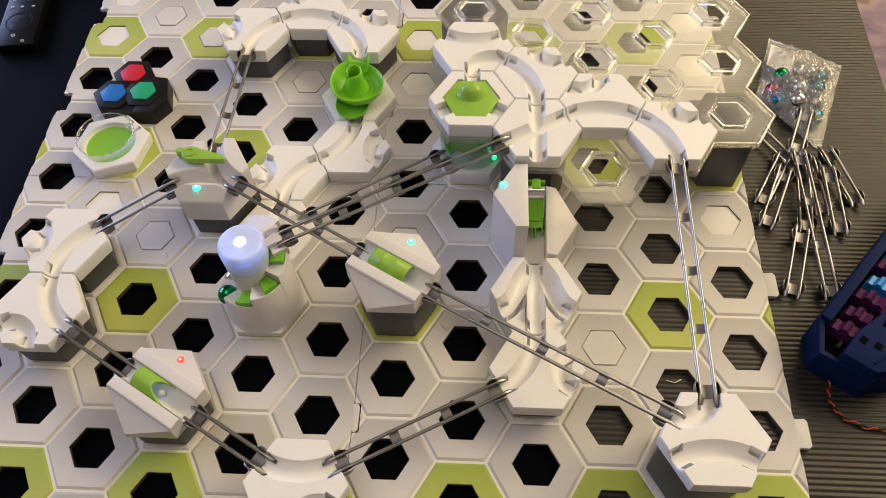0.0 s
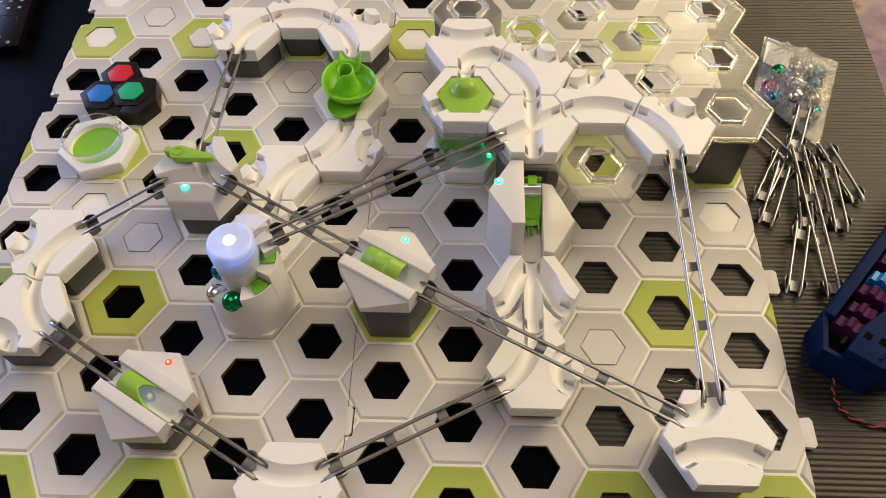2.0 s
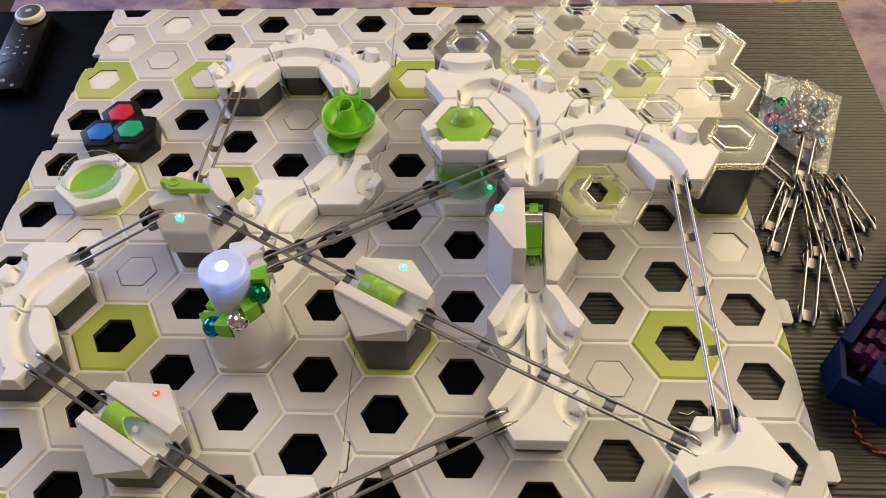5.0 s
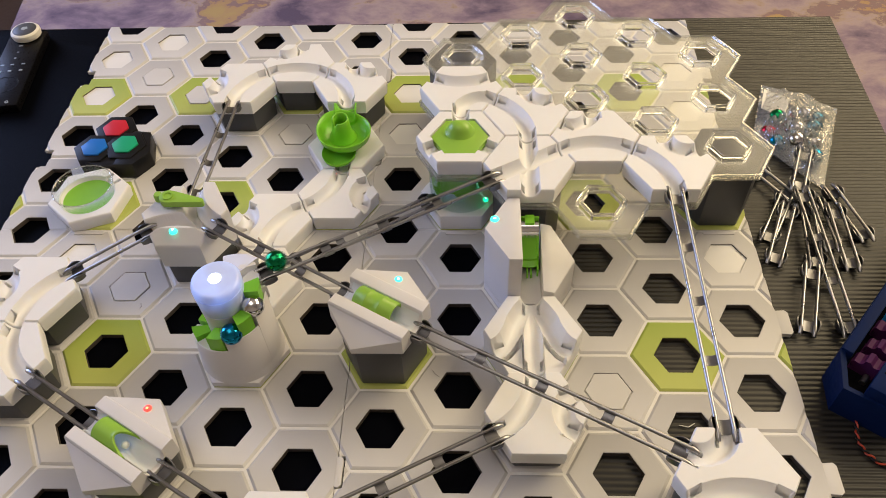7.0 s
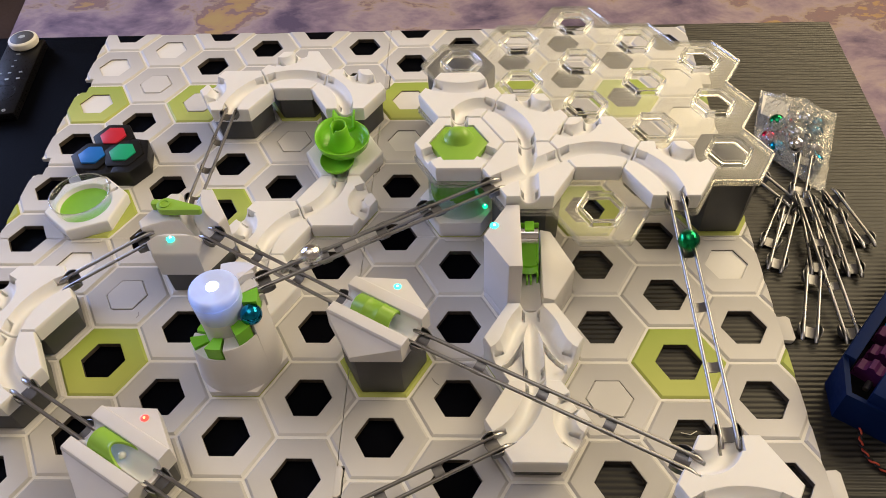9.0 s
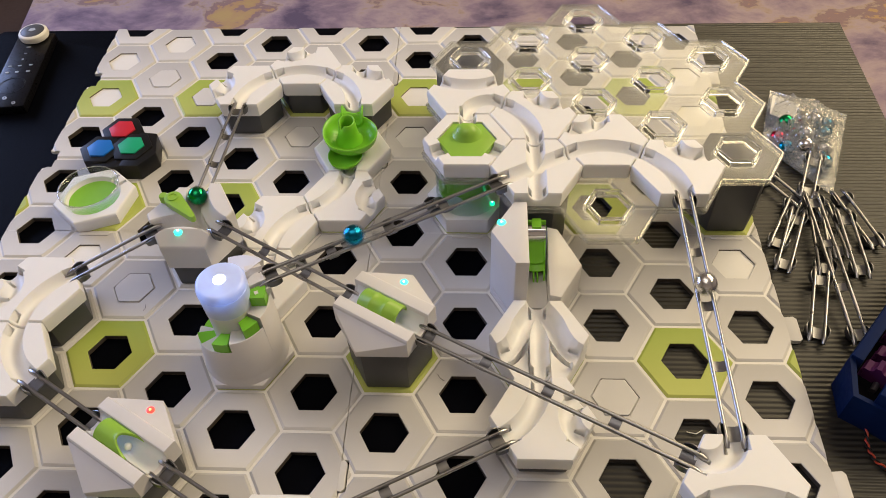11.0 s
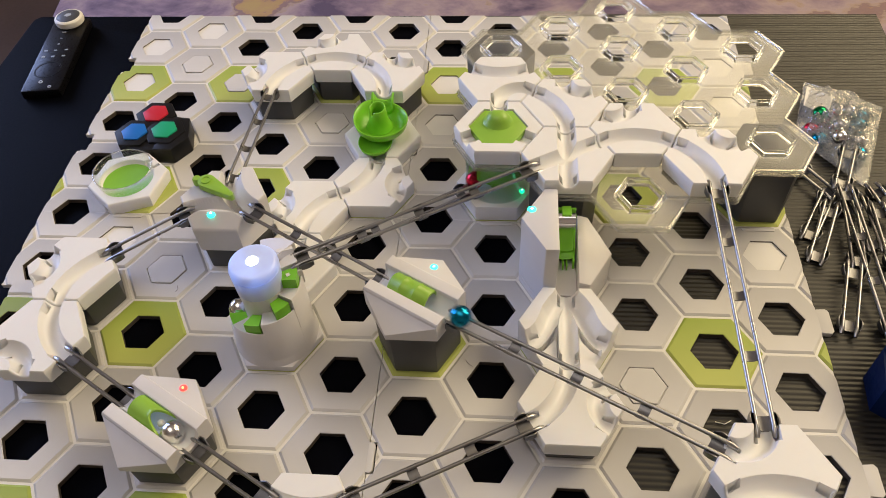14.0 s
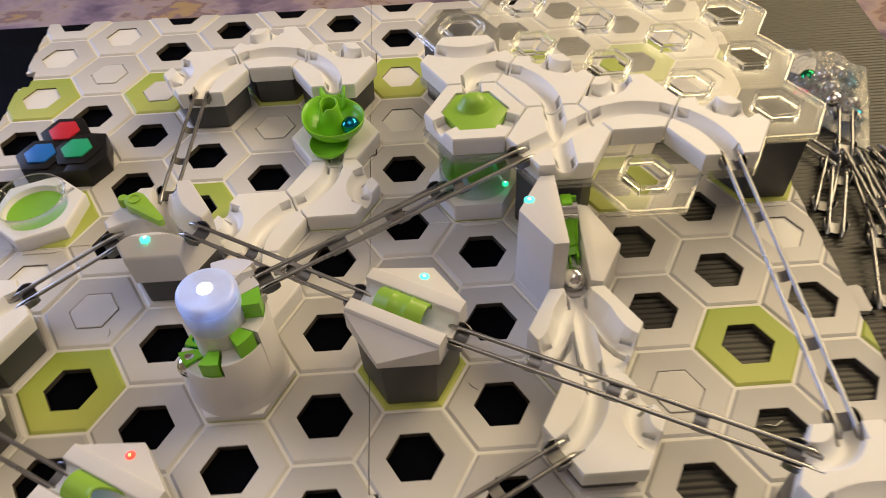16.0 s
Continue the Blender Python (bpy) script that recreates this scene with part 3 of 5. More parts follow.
INSET = 0.0065
RAILS = {  # from column, row, top; to column, row, top
    "r1": ((-4, 4, 0.0335), (-4, 1, 0.0435)), "r2": ((-4, 1, 0.0500), (-1, -0.5, 0.0475)),
    "r3": ((-1, -0.5, 0.0475), (3, -2.5, 0.0580)), "r4": ((3, 1.5, LEVEL + TILE_H), (3, -2.5, 0.0580)),
    "r5": ((-3, -0.5, 0.0660), (1, 1.5, LEVEL + TILE_H)), "r5b": ((-3, 0.5, 0.0128), (0, 2, 0.0200)),
    "r6": ((-6, 0, 0.0335), (-4, 1, 0.0460)), "r7": ((-6, -1, 0.0335), (-4, -2, 0.0300)),
    "r8": ((-4, -2, 0.0305), (-2, -3, 0.0335)), "r9": ((-2, -3, 0.0335), (1, -1.5, 0.0230))}
RAIL_ENDS = {}


def rails():
    for k, (a, b) in RAILS.items():
        p, q = lat(*a[:2], a[2] - 0.0022), lat(*b[:2], b[2] - 0.0022)
        d = (q - p)
        d.z = 0
        d.normalize()
        p2, q2 = p + d * (P / 2 - INSET), q - d * (P / 2 - INSET)
        RAIL_ENDS[k] = (p2, q2)
        n = round((lat(*b[:2]) - lat(*a[:2])).length / P) - 1
        rail(p2, q2, "%s steel rail of two bars between track tiles" % {1: "short", 2: "medium", 3: "long"}[n])


rails()


# ---------------- clear plate ----------------
CLEAR_CELLS = [(0, 2), (0, 3), (0, 4), (1, 1.5), (1, 2.5), (1, 3.5), (1, 4.5), (2, 1), (2, 2), (2, 3), (2, 4), (2, 5),
               (3, 1.5), (3, 2.5), (3, 3.5), (3, 4.5), (4, 2), (4, 3), (4, 4)]


def clear_plate():
    bm = bmesh.new()
    for i, y in CLEAR_CELLS:
        ring_faces(bm, i * C, y * P, RC, 0.0135, LEVEL - 0.0026)
    bmesh.ops.remove_doubles(bm, verts=bm.verts, dist=1e-5)
    edge_loops = [(e.verts[0].co.copy(), e.verts[1].co.copy(), e.link_faces[0].calc_center_median()) for e in bm.edges if e.is_boundary]
    res = bmesh.ops.extrude_face_region(bm, geom=bm.faces[:])
    bmesh.ops.translate(bm, verts=[v for v in res["geom"] if isinstance(v, bmesh.types.BMVert)], vec=(0, 0, 0.0016))
    bmesh.ops.recalc_face_normals(bm, faces=bm.faces)
    plate = link("clear_plate", bm, CLEAR)
    tagged(plate, "clear plastic upper plate with hexagonal rings, on dark risers", "clear plate")
    ring = bmesh.new()
    rings = []
    for r, z in ((0.0129, -0.0012), (0.0131, 0.0048), (0.0134, 0.0051), (0.0138, 0.0048), (0.0140, 0.0036), (0.0151, 0.0034), (0.0153, 0.0044), (0.0157, 0.0046), (0.0160, 0.0042), (0.0163, 0.0)):
        rings.append([ring.verts.new((x, y, z)) for x, y in hexpts(r)])
    for p, q in zip(rings, rings[1:] + rings[:1]):
        for k in range(6):
            ring.faces.new((p[k], p[(k + 1) % 6], q[(k + 1) % 6], q[k]))
    bmesh.ops.recalc_face_normals(ring, faces=ring.faces)
    me = None
    covered = {(i, y) for i, y, z, _ in CURVES if z == LEVEL} | {(0, 2), (1, 1.5)}
    for i, y in CLEAR_CELLS:
        if (i, y) in covered:
            continue
        if me is None:
            ob = part("ring", ring, RINGGLASS, plate, "raised clear hexagonal ring", False)
            me = ob.data
        else:
            ob = new("ring", me)
            ob.parent = plate
        ob.location = lat(i, y, LEVEL - 0.0010)
        ob.visible_shadow = False
    bm = bmesh.new()
    for a, b, c in edge_loops:
        inner = any((Vector((a.x, a.y, 0)) - lat(i, y)).length < 0.016 for i, y in CLEAR_CELLS)
        if not inner:
            tube([(a.x, a.y, LEVEL - 0.0010), (b.x, b.y, LEVEL - 0.0010)], 0.0013, 6, bm)
            tube([(a.x, a.y, LEVEL - 0.0042), (b.x, b.y, LEVEL - 0.0042)], 0.0009, 6, bm)
    part("rim", bm, OUTERRIM, plate, "clear outer rim", False)
    dark_stack(4, 2, LEVEL - 0.0030, "tall dark grey hexagonal riser under the clear plate", 0.0008)
    dark_stack(0, 4, LEVEL - 0.0030, "tall dark grey hexagonal riser under the clear plate", 0.0008)
    dark_stack(1, 1.5, LEVEL - 0.0030, "tall dark grey hexagonal riser under the clear plate", 0.0008, 0.0235)


clear_plate()

# ---------------- lift tower with rising steps ----------------
TX = (-3, -0.5)
STEP, RISE, PERIOD, LOW = 52.0, 0.0092, 1.86, 4.13
STEP_A, STEP_Z = -45.0, 0.0460       # turn and height of the middle step
BALL_Z, BALL_AT = 0.0470, 0.0200     # a marble's height and distance from the column's axis on that step


def sector(bm, r0, r1, a0, a1, z0, z1, n=6, slope=0.0):
    """A block of a ring between two radii and two angles."""
    cols = []
    for k in range(n + 1):
        f = k / n
        a = radians(a0 + (a1 - a0) * f)
        c, s = math.cos(a), math.sin(a)
        zt = z1 + slope * (f - 0.5)
        cols.append([bm.verts.new(q) for q in ((r0 * c, r0 * s, z0), (r1 * c, r1 * s, z0), (r1 * c, r1 * s, zt), (r0 * c, r0 * s, zt))])
    for p, q in zip(cols, cols[1:]):
        for i in range(4):
            bm.faces.new((p[i], p[(i + 1) % 4], q[(i + 1) % 4], q[i]))
    bm.faces.new(cols[0][::-1])
    bm.faces.new(cols[-1])
    return bm


STEPS = {}


def lift_tower():
    t = empty("lift_tower", Matrix.Translation(lat(*TX, 0.0008)), "white marble lift tower with green rising steps and a lit top", "marble lift")
    part("base", prism(hexpts(RT), 0, 0.0050, 0.0012), SOFTWHITE, t)
    part("foot", lathe([(0.0, 0.005), (0.0262, 0.005), (0.0256, 0.0085), (0.0251, 0.0112), (0.0, 0.0112)], 48), SOFTWHITE, t)
    # outer wall: its rim climbs in stairs, one for each rising step
    bm = bmesh.new()
    rows = []
    for k in range(-3, 2):
        a0, a1 = STEP_A + STEP * k - 36.0, STEP_A + STEP * k + 16.0
        zt = max(STEP_Z + RISE * k, 0.016)
        n = 22
        for q in range(n + 1):
            rows.append((a0 + (a1 - a0) * q / n - (0.05 if q == n else 0.0), zt + 0.0008 * max(0.0, q / n - 0.5)))
    verts = []
    for a, zt in rows:
        c, s = math.cos(radians(a)), math.sin(radians(a))
        verts.append([bm.verts.new((r * c, r * s, z)) for r, z in ((0.0252, 0.010), (0.0242, zt - 0.0005), (0.0238, zt), (0.0233, zt), (0.0230, zt - 0.0005), (0.0230, 0.010))])
    for p, q in zip(verts, verts[1:]):
        for i in range(5):
            bm.faces.new((p[i], q[i], q[i + 1], p[i + 1]))
    bm.faces.new(verts[0])
    bm.faces.new(verts[-1][::-1])
    part("outer_wall", bm, SOFTWHITE, t)
    # column and light
    part("column", lathe([(0.0142, 0.012), (0.0133, 0.034), (0.0133, 0.0480), (0.0138, 0.0550), (0.0, 0.0550)], 56), SOFTWHITE, t)
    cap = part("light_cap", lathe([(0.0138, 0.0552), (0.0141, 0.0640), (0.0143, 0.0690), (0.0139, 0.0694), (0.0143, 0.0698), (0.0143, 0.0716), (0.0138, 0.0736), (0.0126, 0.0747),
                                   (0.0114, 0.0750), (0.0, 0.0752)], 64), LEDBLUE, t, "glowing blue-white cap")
    part("light_spot", lathe([(0.0, 0.0757), (0.0035, 0.0757), (0.0037, 0.0752)], 32), LEDCORE, cap, "bright round light")
    # fixed steps between the moving ones, dipping towards the column
    for k in range(-3, 3):
        z = max(STEP_Z + RISE * k, 0.016) - 0.0002
        a = STEP_A + STEP * k - 24.4
        bm = sector(bmesh.new(), 0.0132, 0.0235, a - 11.8, a + 11.8, 0.012, z, slope=-0.0008)
        for v in bm.verts:
            if v.co.z > 0.0125 and math.hypot(v.co.x, v.co.y) < 0.015:
                v.co.z -= 0.0022
        part("fixed_step", bm, SOFTWHITE, t)
    # moving steps
    for k in range(-3, 2):
        a = STEP_A + STEP * k
        bm = bmesh.new()
        sector(bm, 0.0136, 0.0229, a - 12.2, a + 12.2, -0.024, 0.0, slope=0.0008)
        for v in bm.verts:
            if v.co.z > -0.01 and math.hypot(v.co.x, v.co.y) < 0.015:
                v.co.z -= 0.0020
        bmesh.ops.bevel(bm, geom=[e for e in bm.edges if e.calc_face_angle(0) > 0.9], offset=0.0005, segments=2, affect="EDGES")
        STEPS[k] = part("step", bm, GREEN, t, "green plastic rising step")
    # exit chute towards the upper rail
    m = pose(0, 0, 0, 0, 0, 30)
    bm = bmesh.new()
    prof = [(-0.0084, -0.0040), (-0.0080, -0.014), (0.0095, -0.014), (0.0098, 0.0014), (0.0070, 0.0014), (0.0050, -0.0045), (0.0, -0.0062), (-0.0048, -0.0050), (-0.0062, -0.0040)]
    ends = []
    for x in (0.0150, 0.0245):
        f = 1.0 if x < 0.02 else 0.86
        ends.append([bm.verts.new((x, y * f, 0.0655 + max(z, -0.008 if f < 1 else z) - (x - 0.0165) * 0.06)) for y, z in prof])
    for i in range(len(prof)):
        j = (i + 1) % len(prof)
        bm.faces.new((ends[0][i], ends[1][i], ends[1][j], ends[0][j]))
    bm.faces.new(ends[0])
    bm.faces.new(ends[1][::-1])
    bmesh.ops.recalc_face_normals(bm, faces=bm.faces)
    part("exit_chute", bm, SOFTWHITE, t, "white exit chute", 38, m)
    part("back_wall", sector(bmesh.new(), 0.0135, 0.0285, 50, 100, 0.030, 0.0640, 20, -0.006), SOFTWHITE, t)


lift_tower()


# ---------------- lever switch ----------------
def led(mat, parent, x, y, z, r=0.0023):
    ob = part("led", lathe([(r, -0.001), (r, 0.0003), (r * 0.7, 0.0008), (0.0, 0.0010)], 20), mat, parent, "lit LED", "all", pose(x, y, z))
    part("core", lathe([(r * 0.32, 0.0009), (r * 0.22, 0.0014), (0.0, 0.0015)], 16), LEDAMBER if mat is LEDRED else LEDCORE, ob, "bright LED core", "all")
    return ob


def switch_tile():
    dark_stack(-4, 1, 0.0205, "dark grey hexagonal riser block under the lever switch", 0.0008)
    t = empty("lever_switch", Matrix.Translation(lat(-4, 1, 0.0215)), "white track switch with a green lever and lit LED", "track switch")
    H = 0.0290
    c30, c270, rr = (2 * AP * math.cos(radians(30)), 2 * AP * 0.5), (0, -2 * AP), AP * math.sqrt(3)

    def shape(x, y):
        d1, d2 = math.hypot(x - c30[0], y - c30[1]) - rr, math.hypot(x, y - c270[1]) - rr
        z = 0.0
        if d1 > 0 and d2 > 0:
            z = -0.0052
            if d2 > 0.007 and d1 > 0.007:
                z += 0.0012
        if y < -0.0165:
            z -= (-0.0165 - y) * 0.9
        return z

    def wide(ch):
        return lambda x, y: ch(x, y) * 0.92
    bm = carved([wide(big_arc(30)), wide(big_arc(270))], [90, 210, 330], H, depth=0.0100, rc=0.0072, extra=shape, n=56, slots=False)
    part("body", bm, SOFTWHITE, t, "", 50)
    led(LEDGREEN, t, -0.0025, -0.0178, H - 0.0012, 0.0027)
    part("knob", lathe([(0.0030, 0.0), (0.0030, 0.0042), (0.0024, 0.0052), (0.0, 0.0055)], 24), OLIVEGREEN, t, "green knob", 38, pose(-0.0196, 0.0112, H - 0.0026))
    # lever: a tapering bar with a round head and raised ring
    bm = bmesh.new()
    outline = []
    for k in range(13):
        a = radians(70 + 220 * k / 12)
        outline.append((0.0057 * math.cos(a), 0.0057 * math.sin(a)))
    for k in range(7):
        a = radians(-80 + 160 * k / 6)
        outline.append((0.0230 + 0.0020 * math.cos(a), 0.0020 * math.sin(a)))
    prism(outline, 0.0, 0.0048, 0.0008, bm=bm)
    lever = part("lever", bm, OLIVEGREEN, t, "green plastic lever", 40, pose(-0.0120, 0.0085, H - 0.0016, 0, 0, -9))
    part("ring", lathe([(0.0036, 0.0046), (0.0036, 0.0056), (0.0026, 0.0056), (0.0024, 0.0050), (0.0, 0.0050)], 24), OLIVEGREEN, lever)
    return lever, H


LEVER, LEVER_H = switch_tile()


# ---------------- boosters ----------------
def booster_body(H):
    """Two flat ridges beside a round channel along x; a steep wing in front and a low flat one behind, cut to a hexagon."""
    prof = [(-0.0320, 0.0), (-0.0320, 0.0028), (-0.0150, H - 0.0024), (-0.0146, H - 0.0009), (-0.0138, H - 0.0001), (-0.0130, H)]
    prof += [(-0.0078, H), (-0.0071, H - 0.0002), (-0.0067, H - 0.0009)]
    prof += [(-0.0067 * math.cos(math.pi * k / 14), H - 0.0036 - 0.0067 * math.sin(math.pi * k / 14)) for k in range(15)]
    prof += [(0.0067, H - 0.0009), (0.0071, H - 0.0002), (0.0078, H), (0.0132, H), (0.0142, H - 0.0002), (0.0149, H - 0.0010), (0.0152, H - 0.0020)]
    prof += [(0.0320, H - 0.0046), (0.0320, 0.0)]
    bm = bmesh.new()
    ends = [[bm.verts.new((x, v, z)) for v, z in prof] for x in (-0.034, 0.034)]
    n = len(prof)
    for i in range(n):
        j = (i + 1) % n
        bm.faces.new((ends[0][i], ends[0][j], ends[1][j], ends[1][i]))
    bm.faces.new(ends[0][::-1])
    bm.faces.new(ends[1])
    for k in range(6):
        no = unit(60 * k)
        geom = bm.verts[:] + bm.edges[:] + bm.faces[:]
        res = bmesh.ops.bisect_plane(bm, geom=geom, plane_co=no * (AP * 1.012), plane_no=no, clear_outer=True, dist=1e-6)
        es = [e for e in res["geom_cut"] if isinstance(e, bmesh.types.BMEdge)]
        bmesh.ops.holes_fill(bm, edges=es, sides=0)
    bmesh.ops.recalc_face_normals(bm, faces=bm.faces)
    bm.normal_update()
    outline = [e for e in bm.edges if len(e.link_faces) == 2 and sum(abs(f.normal.z) < 0.02 for f in e.link_faces) == 1
               and max(f.normal.z for f in e.link_faces) > 0.6 and e.calc_length() > 0.003]
    bmesh.ops.bevel(bm, geom=outline, offset=0.0013, segments=3, profile=0.6, affect="EDGES", clamp_overlap=True)
    return bm


def booster(i, y, z, colour, label, ball):
    dark_stack(i, y, z - 0.001, "dark grey hexagonal riser block under a booster", 0.0008)
    t = empty("booster", Matrix.Translation(lat(i, y, z)), label, "booster", "boosters")
    H = 0.0145
    part("body", booster_body(H), SOFTWHITE, t, "", 30, pose(0, 0, 0, 0, 0, -30))
    m = pose(0, 0.0004, H, 0, 0, -30)
    # milky liner in the channel
    bm = bmesh.new()
    rows = []
    for x in (-0.0235, 0.0190, 0.0235):
        w = 0.0063
        rows.append([bm.verts.new((x, w * math.cos(a), -0.0034 + w * math.sin(a))) for a in [math.pi + math.pi * k / 18 for k in range(19)]])
    for p, q in zip(rows, rows[1:]):
        for k in range(18):
            bm.faces.new((p[k], q[k], q[k + 1], p[k + 1]))
    part("channel_liner", bm, FROST, t, "milky translucent channel", "all", m)
    # green cover arching over the channel: ribbed, or with a rounded cut-out at its mouth
    bm = bmesh.new()
    n, rows = 24, []
    if ball:
        stations = [(f, 0.0071) for f in (0.0, 0.03, 0.2, 0.4, 0.6, 0.8, 0.93)] + [(0.96, 0.0074), (1.0, 0.0072)]
    else:
        stations = [(0.0, 0.0068), (0.02, 0.0072), (0.26, 0.0072), (0.28, 0.0076), (0.31, 0.0076), (0.33, 0.0072), (0.62, 0.0072), (0.64, 0.0076), (0.67, 0.0076), (0.69, 0.0072), (0.98, 0.0072), (1.0, 0.0068)]
    for f, r in stations:
        row = []
        for k in range(n + 1):
            a = math.pi * k / n
            front = (-0.0010 + 0.0103 * abs(math.cos(a)) ** 2.2) if ball else 0.0112
            row.append(bm.verts.new((-0.0150 + (front + 0.0150) * f, r * math.cos(a), -0.0050 + r * math.sin(a) * 0.98)))
        rows.append(row)
    for p, q in zip(rows, rows[1:]):
        for k in range(n):
            bm.faces.new((p[k], q[k], q[k + 1], p[k + 1]))
    res = bmesh.ops.extrude_face_region(bm, geom=bm.faces[:])
    for v in {v for v in res["geom"] if isinstance(v, bmesh.types.BMVert)}:
        v.co.y *= 0.82
        v.co.z = -0.0050 + (v.co.z + 0.0050) * 0.82
    bmesh.ops.recalc_face_normals(bm, faces=bm.faces)
    cover = part("cover", bm, OLIVEGREEN, t, "green arched cover", 40, m)
    if ball:
        for k in range(3):
            part("mark", tube([(-0.0125 + 0.0014 * k, -0.0063, -0.0016), (-0.0118 + 0.0014 * k, -0.0066, -0.0026), (-0.0125 + 0.0014 * k, -0.0069, -0.0036)], 0.00035, 6), OLIVEGREEN, cover, "small raised chevron", "all")
        bm = bmesh.new()
        bmesh.ops.create_uvsphere(bm, u_segments=20, v_segments=12, radius=0.0022)
        part("plunger", bm, FROST, t, "pale round plunger", "all", m @ pose(0.0030, 0, -0.0062))
    led(colour, t, 0.0100, 0.0190, H - 0.0031)
    return t


booster(-1, -0.5, 0.0400, LEDGREEN, "white booster with green cover and cyan LED on a dark riser", False)
booster(-4, -2, 0.0231, LEDRED, "white booster with green cover and red LED on a low riser", True)


# ---------------- flip lift between the fan tile and the crossing ----------------
def flip_lift():
    t = empty("flip_lift", Matrix.Translation(lat(1, 0.5, 0.0008)), "white split lift block with a green flipper and cyan LED", "marble lift")
    R2, A2 = 0.0290, 0.0251
    part("base", prism(hexpts(R2), 0, 0.006, 0.001), SOFTWHITE, t)
    g = 0.0065
    part("tall_wall", prism([(-R2, 0), (-R2 / 2, -A2), (-g, -A2), (-g, A2), (-R2 / 2, A2)], 0.0064, 0.0600, 0.0008), SOFTWHITE, t)
    bm = prism([(R2, 0), (R2 / 2, A2), (g + 0.0008, A2), (g + 0.0008, -A2), (R2 / 2, -A2)], 0.0064, 0.0365, 0.0008)
    for v in bm.verts:
        if v.co.z > 0.02:
            v.co.z -= max(0, v.co.x - 0.0095) * 0.41 + max(0, -v.co.y) * 0.28
    part("low_wall", bm, SOFTWHITE, t)
    part("channel_floor", box(-g + 0.0002, g + 0.0006, -A2, 0.004, 0.0064, 0.0165, 0.0004), SOFTWHITE, t)
    # green flipper: a curved trough climbing to the back
    bm = bmesh.new()
    path = [(0.0038, 0.0252), (0.0055, 0.0264), (0.0075, 0.0284), (0.0110, 0.0330), (0.0140, 0.0370)]
    prof = [(-0.0060, 0.0040), (-0.0052, 0.0040), (-0.0046, 0.0012), (0.0, 0.0), (0.0046, 0.0012), (0.0052, 0.0040), (0.0060, 0.0040), (0.0060, -0.0040), (-0.0060, -0.0040)]
    rows = [[bm.verts.new((x, y, z + dz)) for x, dz in prof] for y, z in path]
    for p, q in zip(rows, rows[1:]):
        for k in range(len(prof)):
            j = (k + 1) % len(prof)
            bm.faces.new((p[k], p[j], q[j], q[k]))
    bm.faces.new(rows[0][::-1])
    bm.faces.new(rows[-1])
    bmesh.ops.recalc_face_normals(bm, faces=bm.faces)
    fl = part("flipper", bm, GREEN, t, "bright green flipper", 30)
    # arched lip across the foot of the flipper, two ribs and side cheeks in the dark opening below it
    bm = bmesh.new()
    rows = []
    for k in range(13):
        a = radians(180 * k / 12)
        x, dz = -0.0060 * math.cos(a), 0.0026 * math.sin(a)
        rows.append([bm.verts.new((x, y, z - dz)) for y, z in ((0.0000, 0.0245), (0.0038, 0.0262), (0.0042, 0.0250), (0.0004, 0.0233))])
    for p, q in zip(rows, rows[1:]):
        for k in range(4):
            bm.faces.new((p[k], q[k], q[(k + 1) % 4], p[(k + 1) % 4]))
    bm.faces.new(rows[0])
    bm.faces.new(rows[-1][::-1])
    bmesh.ops.recalc_face_normals(bm, faces=bm.faces)
    part("lip", bm, GREEN, fl, "", 40)
    for x in (-0.0012, 0.0012):
        part("rib", box(x - 0.0005, x + 0.0005, -0.0050, 0.0040, 0.0166, 0.0212, 0.0002), GREEN, fl)
    for x in (-0.0054, 0.0054):
        part("cheek", box(x - 0.0006, x + 0.0006, -0.0035, 0.0085, 0.0166, 0.0238, 0.0003), GREEN, fl)
    # Black panel added so that the opening below the lip looks shaded.
    part("opening_shade", box(-0.0062, 0.0062, 0.0052, 0.0060, 0.0066, 0.0230, 0.0002), BLACK, t, "black panel standing in for shade in the opening")
    # steel band and green top catch
    bm = bmesh.new()
    rows = []
    for k in range(11):
        a = radians(-20 + 150 * k / 10)
        y, z = 0.0168 + 0.0052 * math.cos(a) * -1, 0.0400 + 0.0060 * math.sin(a)
        rows.append([bm.verts.new((x, y, z)) for x in (-0.0056, 0.0056)])
    for p, q in zip(rows, rows[1:]):
        bm.faces.new((p[0], p[1], q[1], q[0]))
    res = bmesh.ops.extrude_face_region(bm, geom=bm.faces[:])
    bmesh.ops.translate(bm, verts=[v for v in res["geom"] if isinstance(v, bmesh.types.BMVert)], vec=(0, 0, -0.0007))
    bmesh.ops.recalc_face_normals(bm, faces=bm.faces)
    part("steel_band", bm, CHROME, t, "bent shiny steel band", 40)
    bm = box(-0.0030, 0.0030, 0.0150, 0.0228, 0.0400, 0.0475, 0.0008)
    box(-0.0062, 0.0062, 0.0165, 0.0185, 0.0405, 0.0450, 0.0005, bm)
    box(-0.0062, 0.0062, 0.0212, 0.0228, 0.0405, 0.0460, 0.0005, bm)
    part("catch", bm, GREEN, t, "green catch at the top")
    led(LEDGREEN, t, -0.0226, 0.0072, 0.0598, 0.0027)


flip_lift()


